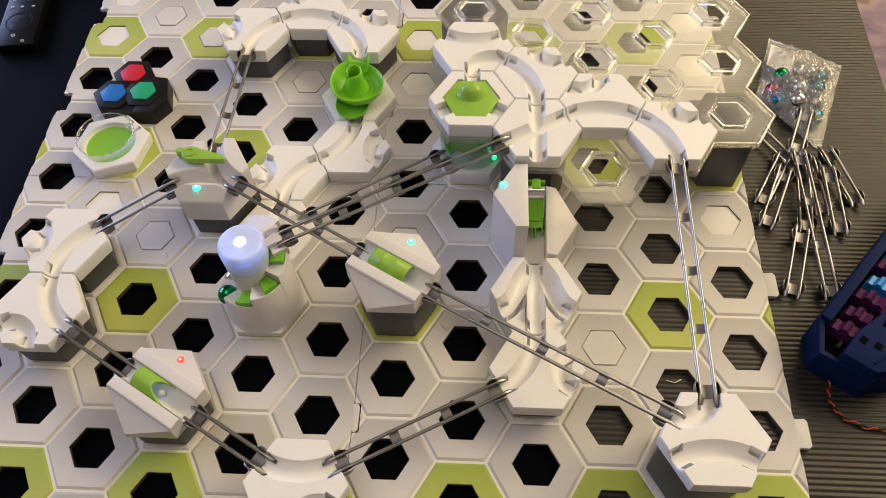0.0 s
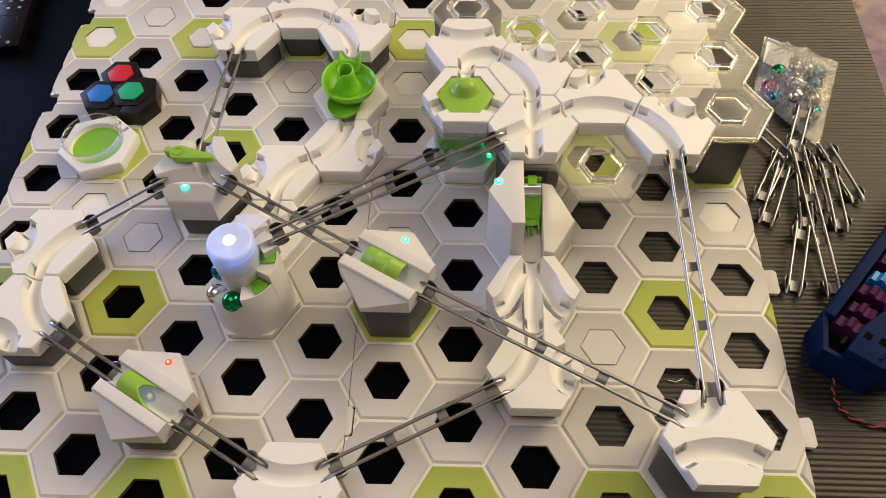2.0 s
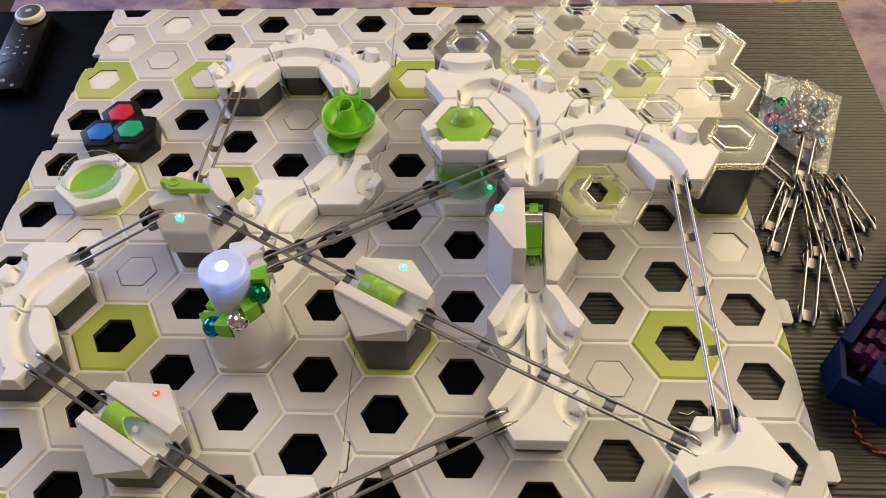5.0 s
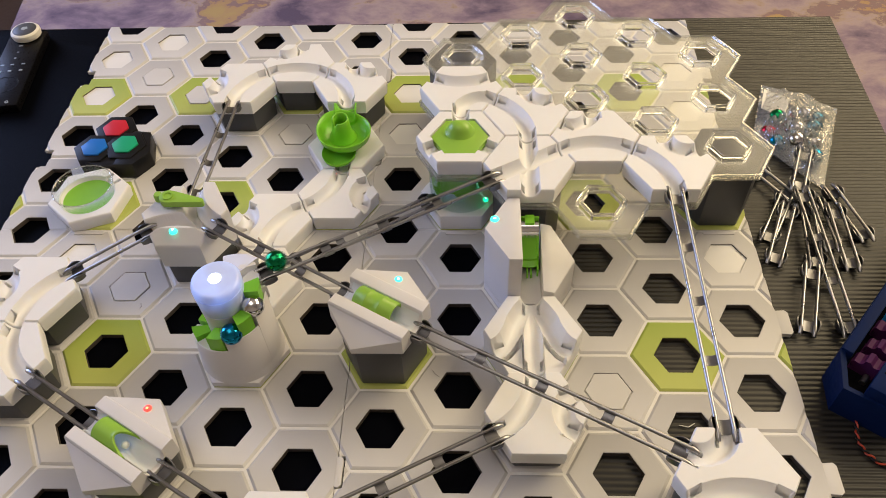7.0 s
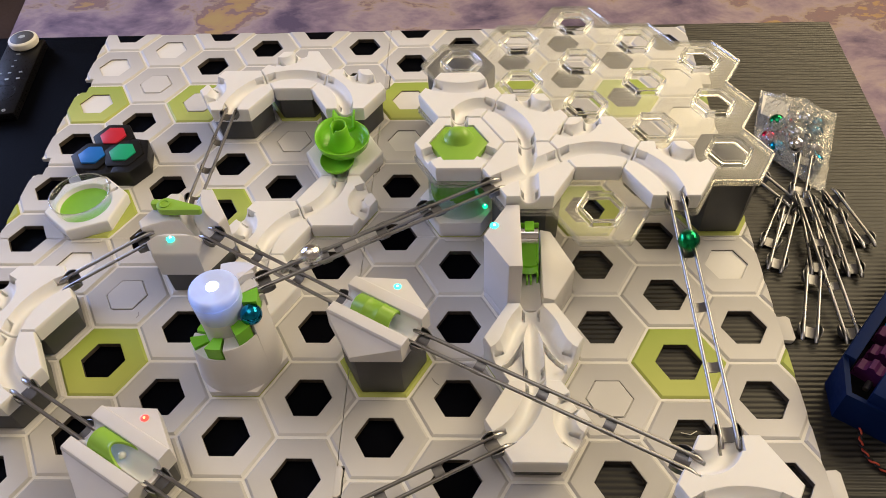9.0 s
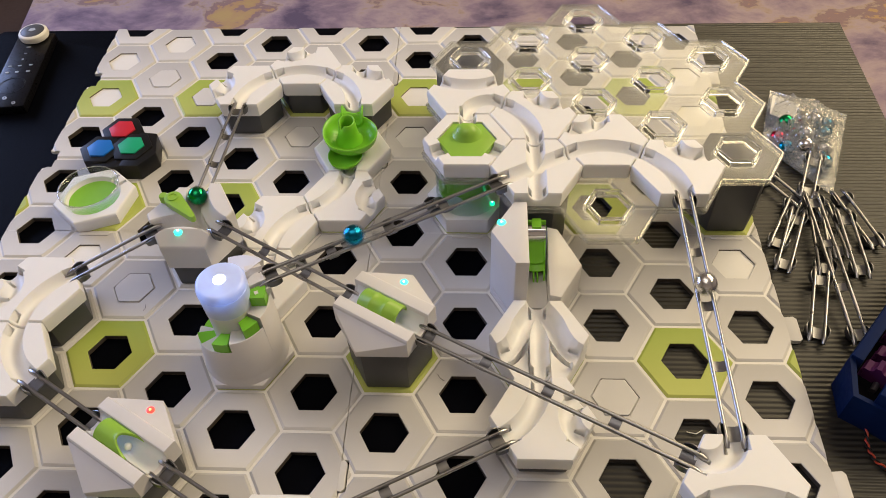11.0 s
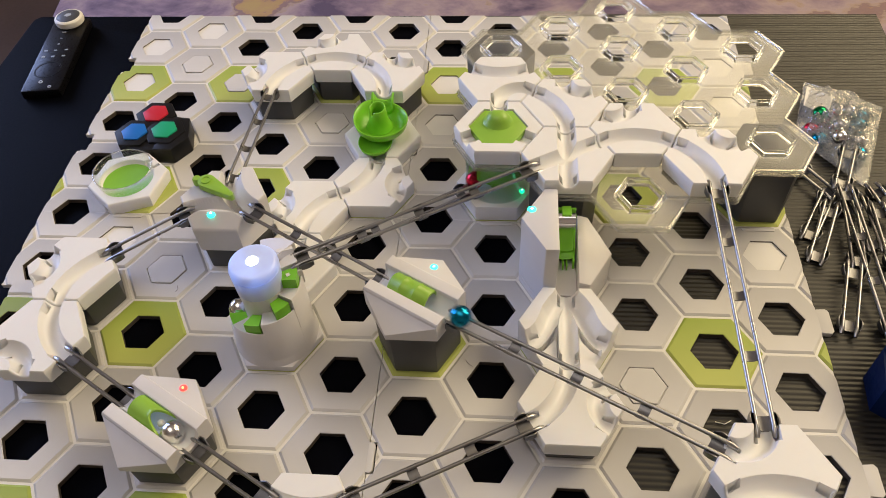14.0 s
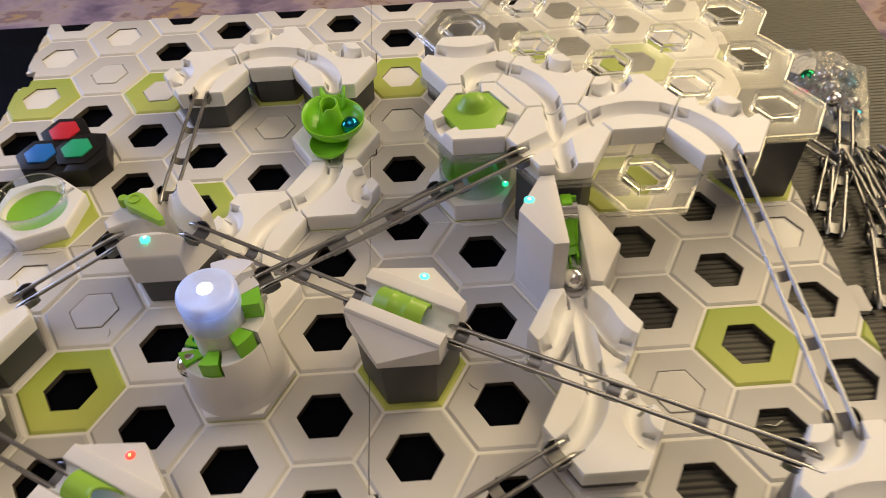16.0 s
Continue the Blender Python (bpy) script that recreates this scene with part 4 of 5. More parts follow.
# ---------------- glass drop under the crossing ----------------
def drop_station():
    t = empty("spiral_drop", Matrix.Translation(lat(0, 2, 0.0008)), "white spiral drop with a clear cylinder and green insert", "spiral drop")
    part("base", prism(hexpts(RT), 0, 0.0135, 0.0012), WHITE, t)
    part("cylinder", lathe([(0.0225, 0.0135), (0.0225, 0.0500), (0.0218, 0.0500), (0.0218, 0.0135)], 48), DROPGLASS, t, "clear cylinder", "all")
    bm = lathe([(0.0030, 0.0240), (0.0060, 0.0262), (0.0170, 0.0330), (0.0196, 0.0440), (0.0207, 0.0440), (0.0206, 0.0300), (0.0150, 0.0255), (0.0080, 0.0200), (0.0070, 0.0136)], 40, a0=-132, a1=142)
    part("funnel", bm, GREEN, t, "green funnel inside the cylinder")
    part("ledge", sector(bmesh.new(), 0.0075, 0.0206, 142.5, 227.5, 0.0220, 0.0245, 12), GREEN, t, "green ledge beside the funnel")
    led(LEDEMERALD, t, 0.0175, -0.0140, 0.0190, 0.0018)
    top = LEVEL - 0.0008

    bm = carved([half_line(210), half_line(330), half_line(90)], [210, 330, 90], TILE_H, depth=0.0060, n=70)
    for v in bm.verts:
        if v.co.z > 0.004:
            a = max(abs(v.co.y), abs(0.866 * v.co.x + 0.5 * v.co.y), abs(0.866 * v.co.x - 0.5 * v.co.y))
            if a < 0.0174:
                v.co.z = TILE_H - 0.0062
    part("top_tile", bm, WHITE, t, "white top tile", 45, pose(0, 0, top))
    bm = prism(hexpts(0.0196), TILE_H - 0.0058, TILE_H - 0.0008, 0.0010)
    ins = part("insert", bm, OLIVEGREEN, t, "green hexagonal insert", 38, pose(0, 0, top))
    bm = bmesh.new()
    prof = [(0.0, 0.0078), (0.0032, 0.0074), (0.0060, 0.0061), (0.0078, 0.0038), (0.0089, 0.0014), (0.0104, 0.0)]
    lathe(prof, 36, bm)
    for v in bm.verts:
        v.co.y = v.co.y * 0.9 + 0.0055
        if v.co.y > 0.0105:
            v.co.z *= 0.8
    bmesh.ops.recalc_face_normals(bm, faces=bm.faces)
    part("dome", bm, OLIVEGREEN, ins, "rounded green deflector", "all", pose(0, 0, TILE_H - 0.0009))


drop_station()


# ---------------- green whirl bowl ----------------
def whirl_bowl():
    t = empty("whirl_bowl", Matrix.Translation(lat(-2, 3, 0.0008)), "bright green whirl bowl on a white track tile", "whirl bowl")
    part("tile", carved([half_line(270)], [270], TILE_H), WHITE, t, "", 50)
    prof = [(0.0040, 0.0160), (0.0100, 0.0162), (0.0155, 0.0182), (0.0186, 0.0214), (0.0202, 0.0258), (0.0211, 0.0260), (0.0211, 0.0251),
            (0.0198, 0.0206), (0.0165, 0.0167), (0.0105, 0.0148), (0.0040, 0.0144)]
    bm = bmesh.new()
    n = 56
    rows = []
    for k in range(n):
        a = 2 * math.pi * k / n
        deg = math.degrees(a)
        near = 0.5 * (1 + math.cos(math.pi * min(1.0, abs(deg - 130) / 85)))
        rows.append([bm.verts.new((0.97 * r * (1 + 0.10 * near) * math.cos(a), 0.95 * r * (1 + 0.10 * near) * math.sin(a), z + (0.0036 * near if z > 0.0209 else 0))) for r, z in prof])
    for k in range(n):
        p, q = rows[k], rows[(k + 1) % n]
        for i in range(len(prof)):
            bm.faces.new((p[i], q[i], q[(i + 1) % len(prof)], p[(i + 1) % len(prof)]))
    bmesh.ops.recalc_face_normals(bm, faces=bm.faces)
    bowl = part("bowl", bm, GREEN, t, "", "all", pose(0.0007, -0.0008, 0.0012))
    bm = lathe([(0.0108, 0.0164), (0.0086, 0.0195), (0.0075, 0.0240), (0.0068, 0.0290), (0.0062, 0.0370), (0.0056, 0.0374), (0.0051, 0.0370), (0.0048, 0.0290), (0.0044, 0.0180)], 40)
    for v in bm.verts:
        if v.co.z > 0.03:                      # slanting mouth, cut lower towards the front left
            a = math.degrees(math.atan2(v.co.y, v.co.x))
            v.co.z -= 0.0012 + 0.0050 * max(0.0, 1 - abs((a + 135 + 180) % 360 - 180) / 30) + 0.0022 * (0.5 - 0.5 * v.co.y / 0.0062)
    part("chimney", bm, GREEN, bowl, "", "all", pose(-0.0024, 0.0032, 0))
    # inlet lip with two ears hooked to the tile behind
    bm = bmesh.new()
    rows = []
    for y, z, ear in ((0.0150, 0.0225, 0.0), (0.0185, 0.0252, 0.0018), (0.0215, 0.0262, 0.0036), (0.0252, 0.0272, 0.0030)):
        rows.append([bm.verts.new((x, y, z + dz)) for x, dz in ((-0.0096, 0.0016 + ear), (-0.0084, 0.0018 + ear), (-0.0060, -0.001), (-0.0008, -0.003), (0.0046, -0.001), (0.0066, 0.0018 + ear), (0.0078, 0.0016 + ear), (0.0052, -0.004), (-0.0068, -0.004))])
    for p, q in zip(rows, rows[1:]):
        for i in range(9):
            bm.faces.new((p[i], q[i], q[(i + 1) % 9], p[(i + 1) % 9]))
    bm.faces.new(rows[0])
    bm.faces.new(rows[-1][::-1])
    bmesh.ops.recalc_face_normals(bm, faces=bm.faces)
    part("inlet", bm, GREEN, bowl, "green inlet lip", 40)
    part("stem", lathe([(0.0095, 0.0118), (0.0080, 0.0158)], 24), GREEN, bowl, "", "all")
    # outlet leaf under the bowl
    bm = lathe([(0.0, 0.0128), (0.0115, 0.0128), (0.0125, 0.0150), (0.0130, 0.0150), (0.0122, 0.0120), (0.0, 0.0118)], 36)
    for v in bm.verts:
        v.co.y *= 1.15
    part("outlet", bm, GREEN, bowl, "green outlet leaf", "all", pose(-0.0040, -0.0118, 0))


whirl_bowl()


# ---------------- goal dish ----------------
def goal_dish():
    t = empty("goal_dish", Matrix.Translation(lat(-6, 2, 0.0008) + Vector((-0.0062, 0.0002, 0))) @ pose(0, 0, 0, 0, 0, 20), "white goal dish with green floor and clear rim", "goal dish")
    part("tile", carved([lambda x, y: max(0.0, math.hypot(x + 0.0010, y) - 0.0140) * 1.0], [30], 0.0110, depth=0.0058, rc=0.0060, slots=True), WHITE, t, "", 45)
    bm = lathe([(0.0, 0.0060), (0.0118, 0.0060), (0.0122, 0.0066), (0.0178, 0.0066), (0.0184, 0.0078), (0.0, 0.0056)], 48)
    part("floor_disc", bm, GRASSGREEN, t, "green disc", 30, pose(-0.0010, 0, 0))
    part("rim", lathe([(0.0202, 0.0100), (0.0214, 0.0190), (0.0216, 0.0200), (0.0208, 0.0200), (0.0194, 0.0100)], 56), DOME, t, "clear plastic rim", "all", pose(-0.0010, 0, 0))
    part("lip", lathe([(0.0217, 0.0196), (0.0219, 0.0203), (0.0211, 0.0206), (0.0207, 0.0200)], 56), CLEARRIM, t, "clear rolled lip", "all", pose(-0.0010, 0, 0))


goal_dish()


# ---------------- remote with three buttons ----------------
def button_box():
    t = empty("button_box", pose(-0.2700, 0.1545, 0.0008), "black remote with red, blue and green hexagonal buttons", "button remote")
    spots = {"red": (-0.0055, 0.0185, RED), "blue": (-0.0155, -0.0040, BLUE), "green": (0.0078, -0.0010, JADE)}
    for n, (x, y, _) in spots.items():
        part("lobe", prism(hexpts(0.0170), 0, 0.0150 + 0.0001 * len(n), 0.0012), BLACK, t, "", 38, pose(x, y, 0))
    part("side_block", prism([(0.0040, -0.0225), (0.0190, -0.0225), (0.0290, -0.0080), (0.0235, 0.0150), (0.0080, 0.0170)], 0, 0.0146, 0.0012), BLACK, t)
    part("front_block", prism([(-0.0200, -0.0185), (-0.0060, -0.0235), (0.0052, -0.0225), (0.0040, -0.0120), (-0.0160, -0.0120)], 0, 0.0138, 0.0012), BLACK, t)
    for n, (x, y, m) in spots.items():
        bm = prism(hexpts(0.0106), 0.0140, 0.0166, 0.0006)
        part("button", bm, m, t, n + " hexagonal button", 38, pose(x, y, 0))


button_box()


# ---------------- television remote ----------------
def tv_remote():
    m = pose(-0.4046, 0.2700, -0.0040, 0, 0, 7.2)
    t = empty("remote_control", m, "slim glossy black television remote lying on the table", "remote control")
    part("body", box(-0.0170, 0.0170, -0.0540, 0.0570, 0, 0.0085, 0.0018), GLOSSBLACK, t)
    grey = material("button_grey", (0.40, 0.44, 0.48), rough=0.5)
    marks = [(-0.0019, 0.0344), (-0.0019, 0.0246), (-0.0020, 0.0154)]
    marks += [(x, y) for y in (0.0055, -0.0040) for x in (-0.0108, -0.0021, 0.0077)]
    for k, (x, y) in enumerate(marks):
        w, h = ((0.0018, 0.0006), (0.0011, 0.0004), (0.0009, 0.0008))[k] if k < 3 else (0.0015, 0.0006 if k < 6 else 0.0009)
        part("button", box(-w, w, -h, h, 0, 0.0006, 0.0002), grey, t, "pale button mark", 30, pose(x, y, 0.0084))
    part("dial", lathe([(0.0119, 0.0), (0.0117, 0.0004), (0.0108, 0.0004), (0.0105, 0.0)], 40), GLOSSBLACK, t, "round pad", 38, pose(-0.0010, -0.0240, 0.0084))
    for x, y, r in ((-0.0022, -0.0417, 0.0019), (0.0075, -0.0494, 0.0016)):
        part("button", lathe([(r, 0.0), (r * 0.95, 0.0007), (r * 0.55, 0.0007), (r * 0.5, 0.0003)], 16), grey, t, "pale round button mark", 38, pose(x, y, 0.0084))
    r = empty("round_puck", m @ pose(0.0005, 0.0500, 0.0086), "round puck with a pale metal edge lying on the remote", "puck")
    part("edge", lathe([(0.0112, 0.0), (0.0128, 0.0012), (0.0133, 0.0036), (0.0130, 0.0062), (0.0118, 0.0074), (0.0108, 0.0076), (0.0104, 0.0)], 40), LAMPWHITE, r, "pale rounded edge")
    part("face", lathe([(0.0107, 0.0074), (0.0100, 0.0078), (0.0040, 0.0082), (0.0, 0.0082)], 40), DARK, r, "dark round face")
    part("mark", prism([(-0.0030, -0.0010), (0.0, -0.0026), (0.0034, -0.0004), (0.0022, 0.0026), (-0.0016, 0.0024)], 0.0082, 0.0085), grey, r, "pale mark on the face", 30)


tv_remote()


# ---------------- loose rails on the sheet ----------------
LOOSE = [((0.2596, 0.1552), (0.2417, 0.1100), 0.0075, 0.0045), ((0.2372, 0.1133), (0.2107, 0.0658), 0.0005, -0.001), ((0.2335, 0.0986), (0.2104, 0.0453), 0.0045, -0.0005),
         ((0.2430, 0.1110), (0.2445, -0.0125), 0.0090, -0.0010), ((0.2530, 0.1120), (0.2529, 0.0570), 0.0000, 0.0000), ((0.2676, 0.1221), (0.2796, 0.0660), -0.0002, 0.0),
         ((0.2635, 0.0994), (0.2619, 0.0400), 0.0040, -0.0006), ((0.2352, 0.0455), (0.2175, -0.0110), 0.0030, -0.0008), ((0.2180, 0.1420), (0.2400, 0.1060), -0.0005, -0.0005),
         ((0.2470, 0.1050), (0.2385, 0.0420), 0.0012, -0.0008)]
for a, b, za, zb in LOOSE:
    rail((*a, za + 0.0033), (*b, zb + 0.0033), "loose %s steel rail lying in a heap on the ridged sheet" % ("long" if abs(a[1] - b[1]) > 0.1 else "short"), "loose rails")


# ---------------- marbles ----------------
BALL_R = 0.00635


def ball_mesh(mat, seg=64):
    bm = bmesh.new()
    bmesh.ops.create_uvsphere(bm, u_segments=seg, v_segments=seg // 2, radius=BALL_R)
    for f in bm.faces:
        f.smooth = True
    me = bpy.data.meshes.new("marble")
    bm.to_mesh(me)
    bm.free()
    me.materials.append(mat)
    me.shade_smooth()
    return me


# ---------------- bag of marbles ----------------
def marble_bag():
    rnd = random.Random(4)
    tl, tr, bl, br = Vector((0.2500, 0.2440, 0)), Vector((0.3035, 0.2130, 0)), Vector((0.2270, 0.1760, 0)), Vector((0.2660, 0.1200, 0))
    t = empty("marble_bag", pose(0, 0, 0.0033), "clear zip bag half full of coloured metal marbles", "plastic bag")

    def at(u, v):
        return (tl * (1 - u) + tr * u) * (1 - v) + (bl * (1 - u) + br * u) * v
    n = 84
    bm = bmesh.new()
    for side in (1, 0):
        g = []
        for j in range(n + 1):
            row = []
            for i in range(n + 1):
                u, v = i / n, j / n
                p = at(u, v)
                fat = (math.sin(math.pi * u) ** 0.6) * (math.sin(math.pi * min(1, max(0, (v - 0.08) / 0.92))) ** 0.6)
                q = noise.noise((p.x * 90, p.y * 90, side * 7.0)) * 0.0020 + abs(noise.noise((p.x * 260, p.y * 260, 3.0 + side))) * 0.0024 - abs(noise.noise((p.x * 420, p.y * 420, 9.0))) * 0.0016
                z = -0.0055 + (0.0010 + 0.0230 * fat + q * (0.3 + fat) * 2.2 if side else 0.0002 + 0.0 * fat)
                row.append(bm.verts.new((p.x, p.y, max(z, -0.0060 + 0.0004 * side))))
            g.append(row)
        for j in range(n):
            for i in range(n):
                f = (g[j][i], g[j][i + 1], g[j + 1][i + 1], g[j + 1][i])
                bm.faces.new(f if not side else f[::-1])
    part("film", bm, BAGFILM, t, "crinkled clear film", "all")
    for k, v in enumerate((0.075, 0.105)):
        a, b = at(0.01, v), at(0.99, v)
        part("zip_strip", tube([(a.x, a.y, -0.0015), ((a.x + b.x) / 2, (a.y + b.y) / 2, 0.0005), (b.x, b.y, -0.0015)], 0.0008, 8), CLEARRIM, t, "clear zip strip", "all")
    a, b, c, d = at(0.03, 0.20), at(0.38, 0.20), at(0.34, 0.52), at(0.03, 0.55)
    bm = prism([(p.x, p.y) for p in (a, d, c, b)], 0.0020, 0.0024)
    part("paper_slip", bm, LAMPWHITE, t, "white paper slip", 30)
    mats = [BALLRED, CHROME, BALLBLUE, BALLGREEN]
    meshes = [ball_mesh(m, 24) for m in mats]
    spots = []
    tries = 0
    while len(spots) < 42 and tries < 6000:
        tries += 1
        u, v = rnd.uniform(0.13, 0.87), rnd.uniform(0.30, 0.88)
        p = at(u, v)
        lay = rnd.choice((0, 0, 1))
        z = 0.0028 + 0.0085 * lay
        q = Vector((p.x, p.y, z))
        if (lay and not (0.2 < u < 0.8 and 0.38 < v < 0.85)) or (u < 0.46 and v < 0.52) or u > 0.82:
            continue
        if all((q - s).length > 0.0121 for s in spots):
            spots.append(q)
            w = [0.25, 0.2, 0.25, 0.3] if u > 0.45 else [0.50, 0.12, 0.30, 0.08]
            if u > 0.6:
                w = [0.06, 0.16, 0.36, 0.42]
            k = rnd.choices(range(4), w)[0]
            ob = new("marble", meshes[k])
            ob.location = q
            tagged(ob, "%s metal marble inside the clear bag" % ("red", "silver", "blue", "green")[k], "marble", "marbles in the bag")


marble_bag()


# ---------------- blue gear box with wires ----------------
def gear(r, w, teeth, bm=None):
    bm = bm or bmesh.new()
    pts = []
    for k in range(teeth):
        for f, rr in ((0.0, r * 0.80), (0.22, r), (0.5, r), (0.72, r * 0.80)):
            a = 2 * math.pi * (k + f) / teeth
            pts.append((rr * math.cos(a), rr * math.sin(a)))
    return prism(pts, -w / 2, w / 2, bm=bm)


def gear_box():
    u, v = Vector((0.655, 0.756, 0)), Vector((0.756, -0.655, 0))
    o = Vector((0.2200, -0.0385, -0.0028))
    m = Matrix.Translation(o) @ Matrix((u, v, Vector((0, 0, 1)))).transposed().to_4x4()
    t = empty("gear_box", m, "dark blue printed box with purple gears inside", "gear box")
    out = [(0.0, 0.0), (-0.0185, 0.0125), (-0.0150, 0.0440), (0.0080, 0.0620), (0.160, 0.0620), (0.160, 0.0)]
    inn = [(0.0015, 0.0030), (-0.0150, 0.0142), (-0.0120, 0.0422), (0.0090, 0.0585), (0.157, 0.0585), (0.157, 0.0030)]
    bm = bmesh.new()
    H = 0.0310
    lo = [bm.verts.new((x * 0.98, y, 0)) for x, y in out]
    ho = [bm.verts.new((x, y, H - (0.006 if 0 < k < 4 else 0))) for k, (x, y) in enumerate(out)]
    hi = [bm.verts.new((x, y, H - 0.0006 - (0.006 if 0 < k < 4 else 0))) for k, (x, y) in enumerate(inn)]
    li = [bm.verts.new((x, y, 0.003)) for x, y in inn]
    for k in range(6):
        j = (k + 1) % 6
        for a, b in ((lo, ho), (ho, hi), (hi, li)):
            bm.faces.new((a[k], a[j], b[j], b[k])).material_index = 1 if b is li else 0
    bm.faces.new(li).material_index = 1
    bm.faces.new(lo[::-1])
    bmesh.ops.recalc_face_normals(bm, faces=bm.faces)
    # Inner faces are black: the inside's shade is put into the colour.
    part("shell", bm, [NAVY, BOXSHADE], t)
    part("front_plate", prism([(-0.0150, 0.0225), (-0.0135, 0.0432), (0.0086, 0.0608), (0.0640, 0.0608), (0.0640, 0.0360), (0.0060, 0.0225)], 0.0205, 0.0335, 0.001), NAVY, t, "dark blue end plate")
    part("side_rail", box(0.0006, 0.1594, 0.0006, 0.0072, 0.0205, 0.0325, 0.0008), NAVY, t, "dark blue wall top")
    # Black filler added to hide the lit inner walls and keep the inside dark.
    part("inner_shade_block", prism([(0.0020, 0.0034), (-0.0145, 0.0146), (-0.0116, 0.0418), (0.0092, 0.0580), (0.156, 0.0580), (0.156, 0.0034)], 0.0034, 0.0200), BOXSHADE, t, "black filler block for the shade inside the box")
    # Thin black plates on the end plate, in place of shaded holes.
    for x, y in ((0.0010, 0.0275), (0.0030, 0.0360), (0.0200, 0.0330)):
        part("opening", box(x - 0.0026, x + 0.0026, y - 0.0022, y + 0.0022, 0.0330, 0.0337, 0.0002), BOXSHADE, t, "black plate for the shade in a square opening")
    part("slot_bar", tube([(-0.0090, 0.0395, 0.0338), (0.0120, 0.0445, 0.0338), (0.0600, 0.0470, 0.0338)], 0.0010, 8), NAVY, t, "raised blue bar")
    part("shaft", tube([(-0.006, 0.0190, 0.0215), (0.150, 0.0190, 0.0215)], 0.0018, 10), CLIP, t, "steel shaft")
    for k in range(8):
        g = gear(0.0118 if k % 2 == 0 else 0.0100, 0.0078, 8)
        part("gear", g, PURPLE if k not in (3, 5) else AZURE, t, "purple printed gear" if k not in (3, 5) else "bright blue printed gear", 30,
             pose(0.004 + k * 0.0150, 0.0190, 0.0215, 0, 90, 0))
    # twisted red and black wires
    pts = [Vector((x, y, -0.0012)) for x, y in ((0.2360, -0.0600), (0.2300, -0.0700), (0.2278, -0.0790), (0.2290, -0.0870), (0.2342, -0.0936), (0.2464, -0.0993), (0.2600, -0.1005), (0.2800, -0.0990))]
    dense = []
    for a, b in zip(pts, pts[1:]):
        for k in range(8):
            dense.append(a.lerp(b, k / 8))
    for ph, mat, nm in ((0, WIRERED, "red wire twisted with a black one"), (math.pi, BLACK, "black wire twisted with a red one")):
        line = []
        for k, p in enumerate(dense):
            d = (dense[min(k + 1, len(dense) - 1)] - dense[max(k - 1, 0)]).normalized()
            s = d.cross(Vector((0, 0, 1)))
            a = k * 0.95 + ph
            line.append(p + (s * math.cos(a) + Vector((0, 0, 1)) * math.sin(a)) * 0.00075)
        tagged(link("wire", tube(line, 0.00060, 8), mat, None, "", "all"), nm, "wire", "wires of the gear box")
    k = empty("cable_plug", pose(0.2700, -0.0935, 0.0002, 0, 0, 55), "red and black cable plug on the ridged sheet", "plug")
    part("shell", box(-0.009, 0.009, -0.0028, 0.0028, -0.0020, 0.0035, 0.0008), RED, k)


gear_box()


# ---------------- lint in a board hole ----------------
tagged(link("lint", tube([lat(3, -1.5, -0.0022) + Vector(q) for q in ((-0.006, 0.006, 0), (-0.001, 0.0045, 0.0005), (0.003, 0.007, 0.0003))], 0.0003, 6), LAMPWHITE),
       "scrap of white thread on the ridged sheet", "thread")


for pts in (((-0.0157, -0.0385, 0.0014), (-0.0140, -0.0414, 0.0016), (-0.0113, -0.0432, 0.0014)), ((-0.2133, 0.0116, 0.0014), (-0.2121, 0.0088, 0.0016), (-0.2132, 0.0066, 0.0014))):
    tagged(link("hair", tube(pts, 0.00013, 5), HOLESHADE_HAIR), "fine dark hair lying on the printed board", "hair")


# ---------------- moving marbles ----------------
def tower_rows(n0, t0, n1):
    """Marble on the steps: low at site n0 at time t0, up to site n1."""
    rows = []
    c = lat(*TX, 0.0008)
    for n in range(n0, n1):
        for dt, da, dz in ((0.0, 0, 0), (0.30, 1, 0.0022), (0.75, 25, 0.0098), (1.35, 30, 0.0105), (1.60, 49, 0.0095)):
            a = STEP_A + STEP * n + da
            z = max(BALL_Z + RISE * n, 0.019) + dz
            rows.append((t0 + (n - n0) * PERIOD + dt, c + unit(a) * BALL_AT + Vector((0, 0, z))))
    return rows


def on_rail(k, f, back=False):
    p, q = RAIL_ENDS[k]
    if back:
        p, q = q, p
    return p.lerp(q, f) + Vector((0, 0, 0.0052))


def on_tile(i, y, deg, top, f=1.0):
    return lat(i, y, top - 0.0068 + BALL_R) + unit(deg) * AP * f


def bend(i, y, bis, top, f):
    """A place on a tile's large bend, f from 0 to 1 counter-clockwise about the bend's centre."""
    c = lat(i, y, top - 0.0068 + BALL_R) + unit(bis) * 2 * AP
    return c + unit(bis + 180 - 30 + 60 * f) * AP * math.sqrt(3)


TOPL = LEVEL + TILE_H


